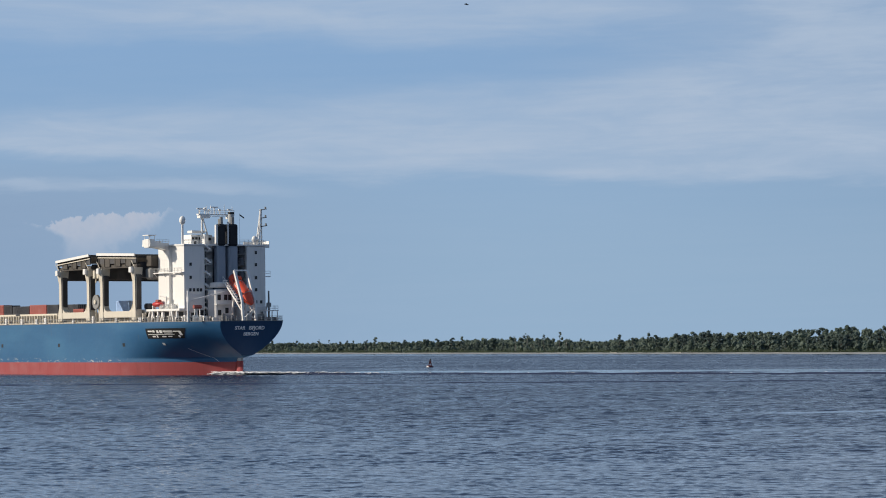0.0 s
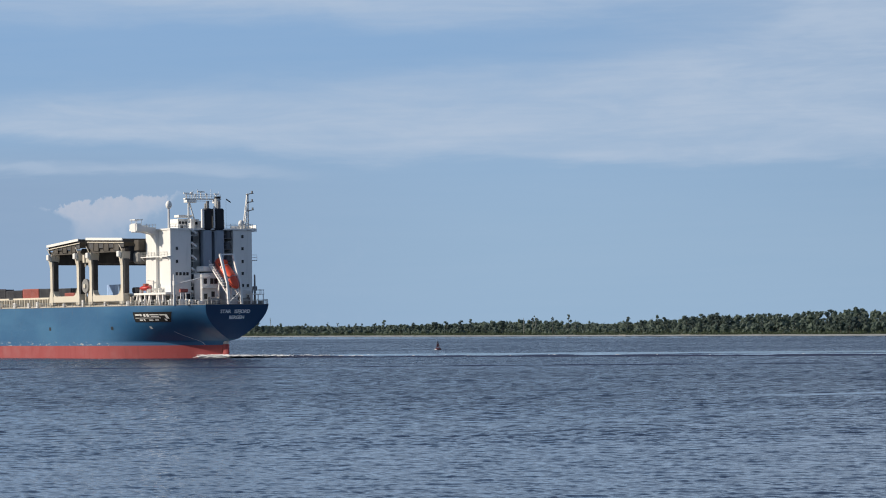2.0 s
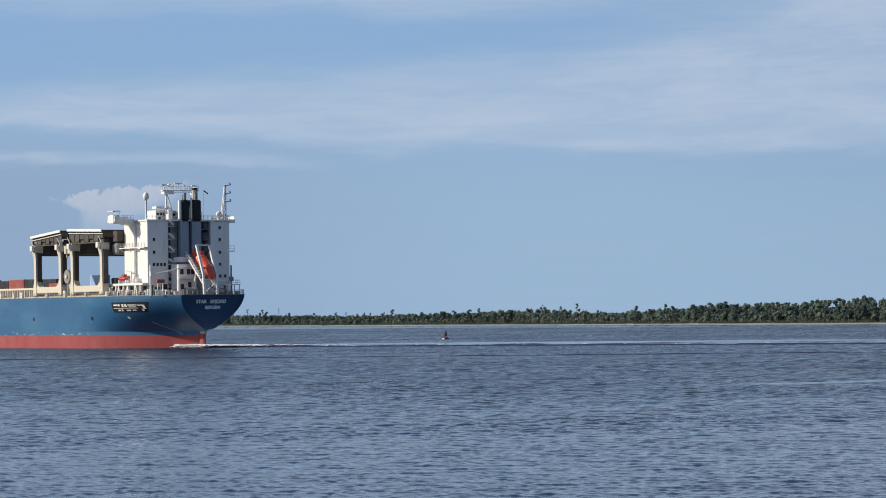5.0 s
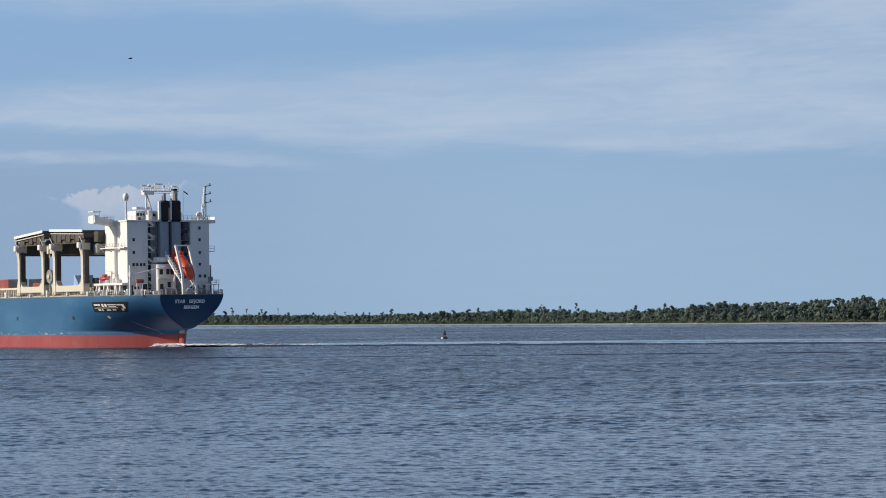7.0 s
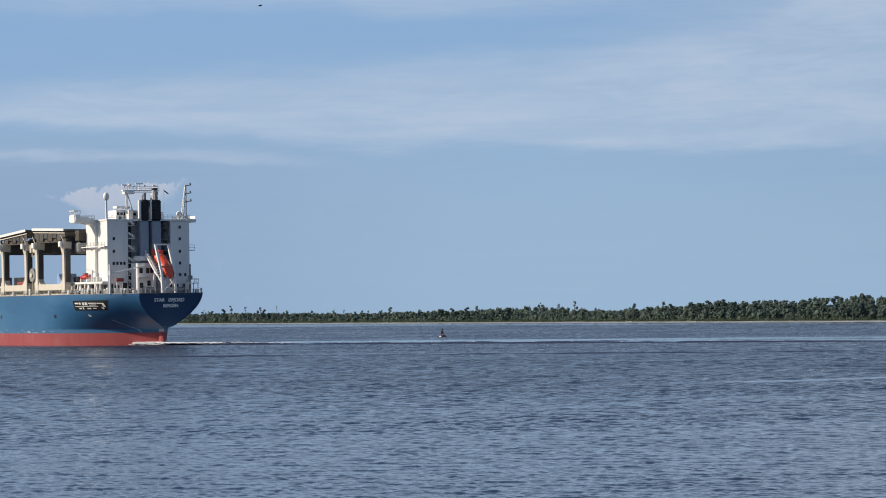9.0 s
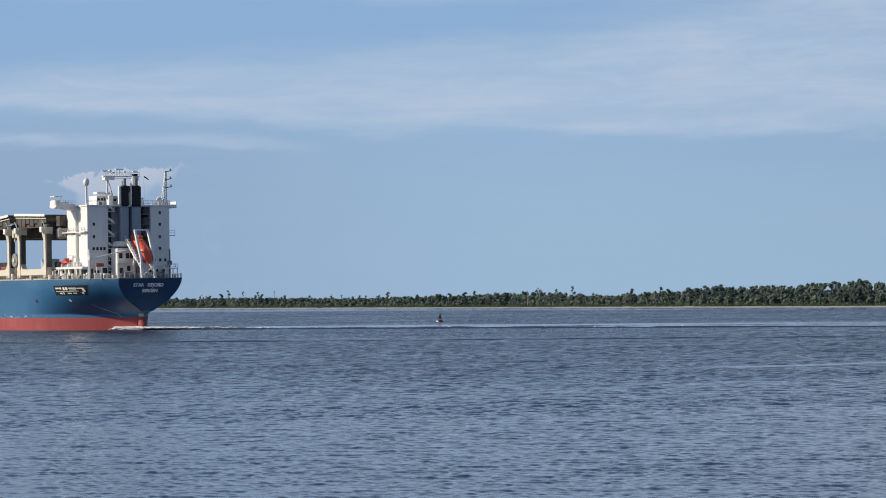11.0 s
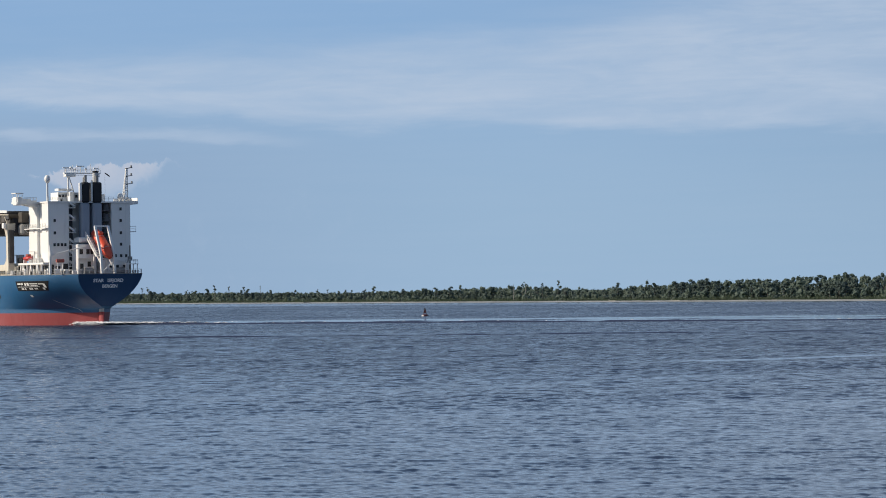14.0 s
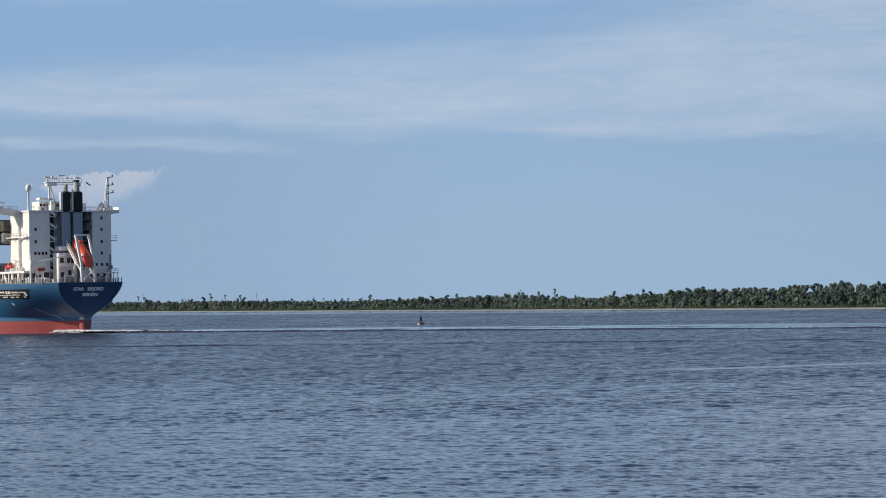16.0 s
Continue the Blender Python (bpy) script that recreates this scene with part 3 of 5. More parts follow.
def make_block(ship):
    bm = B()
    box(bm, 16.6, 24.4, -6.0, 5.6, 12.55, 30.6)
    block = part("accommodation_block", bm, WHITE, ship, "white multi-storey accommodation block")
    for x0, x1, y0, y1 in ((19.2, 24.4, 5.6, 11.2), (12.1, 16.2, 5.6, 11.2), (16.2, 19.2, 5.6, 10.5), (12.1, 24.4, -11.2, -6.0)):
        part("block_tower", box(B(), x0, x1, y0, y1, 12.55, 30.6, 0.05), WHITE, block)
    add_windows(block, [(9.5, 26.2), (9.5, 23.1), (9.6, 20.15), (8.6, 20.15), (7.6, 20.15), (6.7, 20.15),
                        (-8.5, 29.1), (-8.5, 26.2), (-8.5, 23.1), (-8.5, 20.2), (-8.5, 17.3), (-9.9, 17.3), (-7.0, 17.3)])
    for y, z in ((2.0, 17.2), (4.6, 17.2)):
        bm = B()
        box(bm, 16.5, 16.58, y - 0.5, y + 0.5, 12.6, 14.7)
        part("door", bm, GREY, block)
    # dark panels added to paint the shade under the boat deck
    for x0, x1 in ((12.6, 14.6), (15.0, 16.0), (19.6, 21.4), (21.9, 23.9)):
        bm = B()
        box(bm, x0, x1, 11.18, 11.24, 12.7, 15.0)
        part("side_opening", bm, DARK, block, "dark panel added low on the wall for shade")
    # the same added shade panels along the foot of the after wall
    for y0, y1, z1 in ((6.0, 7.6, 15.4), (8.1, 9.4, 14.8), (9.8, 10.9, 15.2), (-7.6, -6.4, 15.0), (-10.8, -9.4, 15.2)):
        bm = B()
        box(bm, 12.04, 12.10, y0, y1, 12.7, z1)
        part("aft_opening", bm, DARK, block, "dark panel added low on the wall for shade")
    # dark panels paint the shade at the back of the recesses
    for y0, y1 in ((2.7, 5.5), (-1.2, 0.8), (-5.9, -3.2)):
        bm = B()
        box(bm, 16.52, 16.58, y0, y1, 12.7, 30.2)
        part("recess_panel", bm, SHADE_GREY, block, "dark panel painting the shade at the back of the recess")
    # port-side walkway, half-way up
    bm = B()
    box(bm, 12.0, 26.4, 11.22, 12.1, 24.2, 24.42)
    for x in (13, 17, 21, 25):
        beam(bm, (x, 11.2, 23.4), (x, 12.0, 24.2), 0.12, 0.12)
    part("walkway", bm, WHITE, ship, "white side walkway on brackets")
    rail_run(ship, [(12.0, 12.05), (26.4, 12.05)], 24.42, "walkway_rail", 1.0, 1.6)
    # bridge deck and wings
    bm = B()
    box(bm, 18.8, 22.6, 11.4, 16.6, 30.55, 31.0)
    box(bm, 18.8, 22.6, -16.5, -11.4, 30.55, 31.0)
    box(bm, 11.8, 24.8, -11.4, 11.4, 30.62, 31.0)
    for sy in (1, -1):
        vs = [bm.verts.new(v) for v in ((19.2, sy * 11.2, 30.6), (22.2, sy * 11.2, 30.6), (22.2, sy * 16, 30.6), (19.2, sy * 16, 30.6), (19.2, sy * 11.2, 29.7), (22.2, sy * 11.2, 29.7))]
        for f in ((0, 3, 4), (1, 5, 2), (4, 3, 2, 5)):
            bm.faces.new([vs[i] for i in f])
    part("bridge_deck", bm, WHITE, ship, "white bridge deck with open wings")
    for sy in (1, -1):
        bm = B()
        box(bm, 18.8, 18.9, min(sy * 11.4, sy * 16.5), max(sy * 11.4, sy * 16.5), 31.0, 31.4)
        box(bm, 22.5, 22.6, min(sy * 11.4, sy * 16.5), max(sy * 11.4, sy * 16.5), 31.0, 32.0)
        box(bm, 18.9, 22.5, sy * 16.45 - 0.06, sy * 16.45 + 0.06, 31.0, 32.15)
        part("wing_bulwark", bm, WHITE, ship)
        rail_run(ship, [(18.85, sy * 11.4), (18.85, sy * 14.8)], 31.4, "wing_rail", 0.75, 0.9)
    bm = B()
    box(bm, 19.2, 21.6, 15.0, 16.7, 30.2, 32.3, 0.1)
    box(bm, 19.0, 21.8, 14.8, 16.9, 33.1, 33.3)
    for x in (19.2, 21.5):
        for y in (15.1, 16.6):
            bar(bm, (x, y, 32.3), (x, y, 33.1), 0.07)
    part("wing_control_house", bm, WHITE, ship, "small white control house on the bridge wing")
    rail_run(ship, [(11.9, 11.3), (11.9, 6.0)], 31.0, "bridge_rail", 1.0, 1.3)
    rail_run(ship, [(11.9, -4.0), (11.9, -11.3), (18.0, -11.3)], 31.0, "bridge_rail", 1.1, 1.3)
    # wheelhouse
    bm = B()
    box(bm, 17.0, 21.6, 0.6, 6.4, 31.0, 33.4, 0.08)
    box(bm, 17.0, 22.0, -6.5, 0.6, 31.0, 33.0, 0.08)
    box(bm, 16.2, 18.5, 2.9, 6.6, 33.75, 34.35, 0.06)
    for y in (3.2, 6.2):
        bar(bm, (17.4, y, 33.3), (17.4, y, 33.8), 0.08)
    wheel = part("wheelhouse", bm, WHITE, ship, "white wheelhouse with an awning")
    add_windows(wheel, [(5.9, 32.5), (5.0, 32.5), (4.1, 32.5), (2.6, 32.4), (1.4, 32.4), (5.4, 31.5)], 0.7, 0.65, x=17.0)
    bm = B()
    box(bm, 14.5, 16.6, 3.1, 4.2, 31.0, 33.4, 0.05)
    part("vent_house", bm, WHITE, ship)
    # satellite dome on its post
    bm = B()
    bar(bm, (14, 10.5, 31), (14, 10.5, 35.6), 0.30, 0.26, 8)
    dome_post = part("dome_post", bm, WHITE, ship)
    bm = B()
    ball(bm, (14, 10.5, 36.6), 0.75, 0.75, 1.05)
    part("satellite_dome", bm, WHITE, dome_post, "white satellite dome", True)
    # outside stairs down the after face
    for i, z in enumerate((29.3, 26.2, 23.1, 20.1, 17.1, 14.6)):
        bm = B()
        box(bm, 11.7, 13.4, 3.9, 5.55, z, z + 0.14)
        for y in (5.5, 4.7, 3.95):
            bar(bm, (11.75, y, z + 0.1), (11.75, y, z + 1.1), 0.04, sides=4)
        bar(bm, (11.75, 5.5, z + 1.1), (11.75, 3.95, z + 1.1), 0.04, sides=4)
        land = part("stair_landing", bm, WHITE, ship)
        bm = B()
        beam(bm, (11.9, 5.65, z + 1.45), (11.9, 4.3, z + 0.45), 0.75, 0.36)
        part("stair_flight", bm, WHITE, land)
    for z in (28.6, 26.0, 23.2, 20.4, 17.4):
        bm = B()
        box(bm, 12.6, 15.6, -5.9, -3.5, z, z + 0.15)
        bar(bm, (12.7, -5.8, z + 1.0), (12.7, -3.6, z + 1.0), 0.05, sides=4)
        for y in (-5.8, -4.7, -3.6):
            bar(bm, (12.7, y, z), (12.7, y, z + 1.0), 0.05, sides=4)
        part("gallery", bm, GREY, ship)
        bm = B()
        bar(bm, (13.2, -5.0, z + 0.15), (13.2, -5.0, z + 1.9), 0.85, 0.75, 12)
        part("vent_cowl", bm, SHADE_GREY, ship)
    bm = B()
    box(bm, 13.0, 14.5, -13.2, -11.2, 23.3, 23.5)
    for y in (-13.1, -11.4):
        bar(bm, (13.0, y, 23.5), (13.0, y, 24.7), 0.05, sides=4)
    bar(bm, (13.0, -13.1, 24.7), (13.0, -11.4, 24.7), 0.05, sides=4)
    bar(bm, (13.0, -13.1, 24.1), (13.0, -11.4, 24.1), 0.05, sides=4)
    part("lookout_platform", bm, WHITE, ship)


def make_funnel(ship):
    for y0, y1, x1 in ((0.2, 2.15, 13.2), (-3.15, -0.6, 14.6)):
        bm = B()
        box(bm, 11.2, x1, y0, y1 + (0.45 if y0 > 0 else 0.0), 12.6, 30.6, 0.35)
        part("funnel_casing", bm, CASING_BLUE, ship, "pale blue-grey funnel casing")
        bm = B()
        box(bm, 11.15, x1, y0, y1, 30.62, 35.8, 0.35)
        fun = part("funnel", bm, BLACK, ship, "black funnel top")
        ym = (y0 + y1) / 2
        for x, r, h in ((11.8, 0.40, 37.5), (12.7, 0.32, 37.0)):
            bm = B()
            bar(bm, (x, ym, 35.75), (x, ym, h), r, sides=10)
            part("exhaust_pipe", bm, GREY, fun)
    bm = B()
    bar(bm, (11.0, -0.2, 31.0), (11.0, -0.2, 36.3), 0.22, sides=8)
    part("steam_pipe", bm, WHITE, ship, "white exhaust pipe between the funnels")
    bm = B()
    bar(bm, (12.4, -1.9, 35.7), (12.4, -1.9, 38.2), 0.8, 0.7, 12)
    uptake = part("uptake", bm, GREY_CASING, ship, "pale steel exhaust uptake")
    bm = B()
    bar(bm, (12.4, -1.9, 38.2), (12.4, -1.9, 38.7), 0.74, 0.8, 12)
    part("cap", bm, BLACK, uptake)
    bm = B()
    box(bm, 11.2, 11.9, 2.35, 3.0, 31.05, 35.6, 0.1)
    part("funnel_light_box", bm, WHITE, ship)
    # radar mast: a goalpost with a cross platform
    bm = B()
    bar(bm, (16, 4.0, 33), (16, 4.0, 38.1), 0.28, 0.22, 8)
    bar(bm, (16, 2.4, 33), (16, 3.7, 37.2), 0.20, 0.16, 8)
    mast = part("radar_mast", bm, WHITE, ship, "white goalpost radar mast with scanners")
    bm = B()
    beam(bm, (16, 5.2, 38.2), (16, -4.7, 38.2), 1.1, 0.28)
    bar(bm, (16, -3.6, 33), (16, -3.4, 38.1), 0.28, 0.22, 8)
    beam(bm, (15.5, 4.6, 37.7), (15.5, -4.0, 37.7), 0.12, 0.12)
    box(bm, 15.2, 16.8, 2.2, 4.9, 37.3, 38.0, 0.05)
    box(bm, 15.4, 16.6, -4.4, -2.9, 37.2, 38.0, 0.05)
    part("cross_platform", bm, WHITE, mast)
    bm = B()
    for h in (0.5, 0.95):
        bar(bm, (15.5, 5.2, 38.3 + h), (15.5, -4.7, 38.3 + h), 0.05, sides=4)
    for i in range(9):
        bar(bm, (15.5, 5.2 - i * 1.23, 38.3), (15.5, 5.2 - i * 1.23, 39.25), 0.05, sides=4)
    part("platform_rail", bm, WHITE, mast)
    for y, w, h in ((4.6, 1.7, 1.1), (0.6, 2.2, 1.5), (-3.6, 1.3, 1.0)):
        bm = B()
        bar(bm, (16, y, 38.3), (16, y, 38.3 + h), 0.16, sides=6)
        beam(bm, (15.8, y + w / 2, 38.45 + h), (16.2, y - w / 2, 38.45 + h), 0.22, 0.3)
        part("radar_scanner", bm, WHITE, mast)
    for y, r, h in ((3.2, 0.42, 0.9), (-0.9, 0.34, 0.8), (2.1, 0.30, 0.7)):
        bm = B()
        bar(bm, (16, y, 38.3), (16, y, 38.3 + h), 0.1, sides=6)
        ball(bm, (16, y, 38.3 + h + r * 0.7), r, r, r, 10, 6)
        part("antenna_dome", bm, WHITE, mast, "", True)
    for y, h in ((2.7, 2.0), (-2.2, 2.3), (-4.4, 1.8), (1.5, 2.2)):
        bm = B()
        bar(bm, (16, y, 38.3), (16, y, 38.3 + h), 0.06, sides=5)
        part("whip_antenna", bm, WHITE, mast)
    bm = B()
    grid_mesh(bm, [[(14 + 0.12 * math.sin(3 * k), -5.25 - 0.26 * k, 38.0 - 0.16 * k + h) for k in range(6)] for h in (0.0, 0.18, 0.36)])
    bmesh.ops.solidify(bm, geom=bm.faces[:], thickness=0.03)
    bar(bm, (14, -5.2, 31.0), (14, -5.2, 38.5), 0.02, sides=4)
    part("flag", bm, C_DARK, mast, "small dark flag on its halyard")
    # lattice signal mast on the starboard side
    bm = B()
    base = [(14.6, -10.2), (13.4, -10.2), (14.0, -11.4)]
    tip = [(14.1, -11.1), (13.9, -11.1), (14.0, -11.4)]
    for i in range(3):
        bar(bm, (*base[i], 31), (*tip[i], 39.6), 0.17, 0.12, 5)
        for k in range(6):
            a, b2 = k / 6, (k + 1) / 6
            p = Vector((*base[i], 31)).lerp(Vector((*tip[i], 39.6)), a)
            q = Vector((*base[(i + 1) % 3], 31)).lerp(Vector((*tip[(i + 1) % 3], 39.6)), b2)
            bar(bm, p, q, 0.085, sides=4)
            bar(bm, p, Vector((*base[(i + 1) % 3], 31)).lerp(Vector((*tip[(i + 1) % 3], 39.6)), a), 0.085, sides=4)
    sig = part("signal_mast", bm, WHITE, ship, "white lattice signal mast")
    for z, w in ((39.4, 1.5), (37.4, 1.5), (35.4, 1.6)):
        bm = B()
        beam(bm, (14, -10.9, z), (14, -11.2 - w, z + 0.3), 0.7, 0.2)
        bar(bm, (14, -11.0 - w, z + 0.2), (14, -11.0 - w, z + 0.85), 0.24, sides=6)
        part("lamp_bracket", bm, GREY, sig)
    bm = B()
    ball(bm, (13.6, -9.2, 32.3), 0.7, 0.8, 0.9, 10, 6)
    bar(bm, (13.6, -9.2, 31), (13.6, -9.2, 32), 0.4, sides=8)
    part("antenna_dome", bm, WHITE, ship, "", True)


def make_cranes(ship):
    for x0, x1, z_fwd, z_aft in ((51.6, 68.4, 28.3, 29.5), (28.4, 46.9, 29.6, 29.0)):
        # roof: brown sheeted house under a projecting pale-edged canopy
        bm = B()
        rows = []
        for y in (-15.2, 15.4):
            rows.append([(x0, y, z_aft), (x1, y, z_fwd)])
        top = grid_mesh(bm, rows)
        grid_mesh(bm, [[(x, y, z - 0.5) for x, y, z in r] for r in rows])
        for a, b2 in (((x0, -15.2, z_aft), (x0, 15.4, z_aft)), ((x1, -15.2, z_fwd), (x1, 15.4, z_fwd))):
            grid_mesh(bm, [[a, b2], [(a[0], a[1], a[2] - 0.5), (b2[0], b2[1], b2[2] - 0.5)]])
        crane = part("gantry_crane", bm, SHADED_BROWN, ship, "cream gantry deck crane with a brown roof")
        bm = B()
        beam(bm, (x0 - 0.3, 15.55, z_aft - 0.15), (x1 + 0.3, 15.55, z_fwd - 0.15), 0.24, 0.62)
        part("canopy_edge", bm, WHITE, crane, "white canopy edge")
        bm = B()
        beam(bm, (x0 - 0.3, -15.35, z_aft - 0.15), (x1 + 0.3, -15.35, z_fwd - 0.15), 0.24, 0.62)
        part("canopy_edge", bm, WHITE, crane, "white canopy edge")
        bm = B()
        beam(bm, (x0 - 0.3, 15.2, z_aft - 0.95), (x1 + 0.3, 15.2, z_fwd - 0.95), 0.16, 0.22)
        part("canopy_gutter", bm, CREAM, crane)
        # sheeted side, panel by panel; alternate near-black panels paint the shaded gaps
        for y in (14.9, -13.2):
            count = 7
            for i in range(count):
                xa, xb = x0 + (x1 - x0) * i / count, x0 + (x1 - x0) * (i + 1) / count
                zm = z_aft + (z_fwd - z_aft) * (i + 0.5) / count
                bm = B()
                low = 26.3 if i % 2 else 27.0
                box(bm, xa + 0.12, xb - 0.12, y - 0.08, y + 0.08, low, zm - 0.6)
                part("side_sheet", bm, SHADED_BROWN if i % 2 else SHADED_STEEL, crane)
                bm = B()
                box(bm, xb - 0.14, xb + 0.14, y - 0.2, y + 0.2, 26.3, zm - 0.5)
                part("stanchion", bm, SHADED_BROWN, crane)
        # cross girders at both leg lines, their shade put into the colour, and rails between
        for x in (x0 + 1.1, x1 - 1.1):
            bm = B()
            box(bm, x - 0.8, x + 0.8, -14.9, 13.6, 23.4, 27.2, 0.08)
            part("cross_girder", bm, SHADED_STEEL, crane, "deep box girder, dark with painted shade")
        for y in (14.2, -14.2):
            bm = B()
            box(bm, x0, x1, y - 0.55, y + 0.55, 25.9, 26.7)
            part("top_beam", bm, SHADED_BROWN, crane)
        for y in (14.3, -14.3):
            for x in (x0 + 1.1, x1 - 1.1):
                bm = B()
                r = []
                for z, w, d in ((13.3, 1.0, 0.9), (15.4, 0.9, 0.85), (17.0, 0.6, 0.75), (22.6, 0.62, 0.8), (24.4, 0.85, 1.1), (25.9, 1.0, 1.15)):
                    r.append([(x - w, y - d, z), (x + w, y - d, z), (x + w, y + d, z), (x - w, y + d, z), (x - w, y - d, z)])
                grid_mesh(bm, r)
                bmesh.ops.remove_doubles(bm, verts=bm.verts, dist=0.001)
                bmesh.ops.recalc_face_normals(bm, faces=bm.faces)
                leg = part("leg", bm, CREAM, crane, "cream box-section leg")
                bm = B()
                s = 1 if y > 0 else -1
                box(bm, x - 0.65, x + 0.65, min(y + s * 1.1, y + s * 1.9), max(y + s * 1.1, y + s * 1.9), 24.6, 26.0, 0.12)
                part("lamp_box", bm, WHITE, leg)
                # added dark plate, standing in for the leg's shaded after face
                bm = B()
                box(bm, x - 1.15, x - 0.62, y - 0.72, y + 0.62, 15.9, 24.2, 0.05)
                part("ladder_trunk", bm, SHADED_STEEL, leg, "dark plate painting shade on the leg's after face")
                bm = B()
                for dx in (-0.8, 0.8):
                    bar(bm, (x + dx, y - 0.4, 13.2), (x + dx, y + 0.4, 13.2), 0.42, sides=10)
                part("bogie_wheel", bm, GREY, leg)
            bm = B()
            box(bm, x0 + 0.1, x1 - 0.1, y - 0.75, y + 0.75, 13.9, 15.45, 0.1)
            # haunches where beam meets leg
            for x, s in ((x0 + 2.2, 1), (x1 - 2.2, -1)):
                arc = [(1.9 - 1.9 * math.sin(a), 17.1 - 1.7 * math.cos(a)) for a in (i * math.pi / 12 for i in range(7))]
                grid_mesh(bm, [[(x + dx * s, y + dy, z) for dx, z in arc] for dy in (-0.7, 0.7)])
                for dy in (-0.7, 0.7):
                    bm.faces.new([bm.verts.new((x + dx * s, y + dy, z)) for dx, z in [(0, 15.4)] + arc])
            part("sill_beam", bm, CREAM, crane, "cream sill beam")
        for x in (x0 + 0.6, x1 - 0.6):
            bm = B()
            bar(bm, (x - 0.8, 15.6, 26.0), (x + 1.2, 15.4, 27.6), 0.09, sides=5)
            part("brace", bm, CREAM, crane)
    # operator's cab and hoist under the after crane's girder
    bm = B()
    box(bm, 25.4, 28.6, 9.4, 12.6, 22.9, 25.8, 0.5)
    cab = part("operator_cab", bm, GREY, ship, "grey operator's cab hung from the gantry")
    bm = B()
    box(bm, 24.6, 27.0, 9.0, 13.0, 26.0, 28.6, 0.1)
    part("hoist_house", bm, SHADED_BROWN, cab)
    bm = B()
    box(bm, 47.2, 51.3, 11.0, 13.4, 24.6, 28.7, 0.1)
    part("machinery_house", bm, SHADED_BROWN, ship, "brown machinery house between the cranes")
    for x in (48.3, 50.2):
        bm = B()
        box(bm, x - 0.5, x + 0.5, 13.6, 14.8, 23.6, 25.6, 0.1)
        bar(bm, (x, 14.2, 22.6), (x, 14.2, 23.7), 0.2)
        part("hook_block", bm, CREAM, ship)
    # cable reel on its stand
    bm = B()
    bar(bm, (49.1, 14.4, 17.9), (49.1, 14.9, 17.9), 1.75, sides=20)
    reel = part("cable_reel", bm, GREY, ship, "grey cable reel on a cream stand")
    bm = B()
    bar(bm, (49.1, 14.9, 17.9), (49.1, 15.2, 17.9), 0.55, sides=12)
    part("hub", bm, CREAM, reel)
    bm = B()
    for dx in (-1.1, 1.1):
        beam(bm, (49.1 + dx, 14.2, 12.7), (49.1 + dx * 0.3, 14.4, 17.9), 0.3, 0.3)
    part("stand", bm, CREAM, reel)


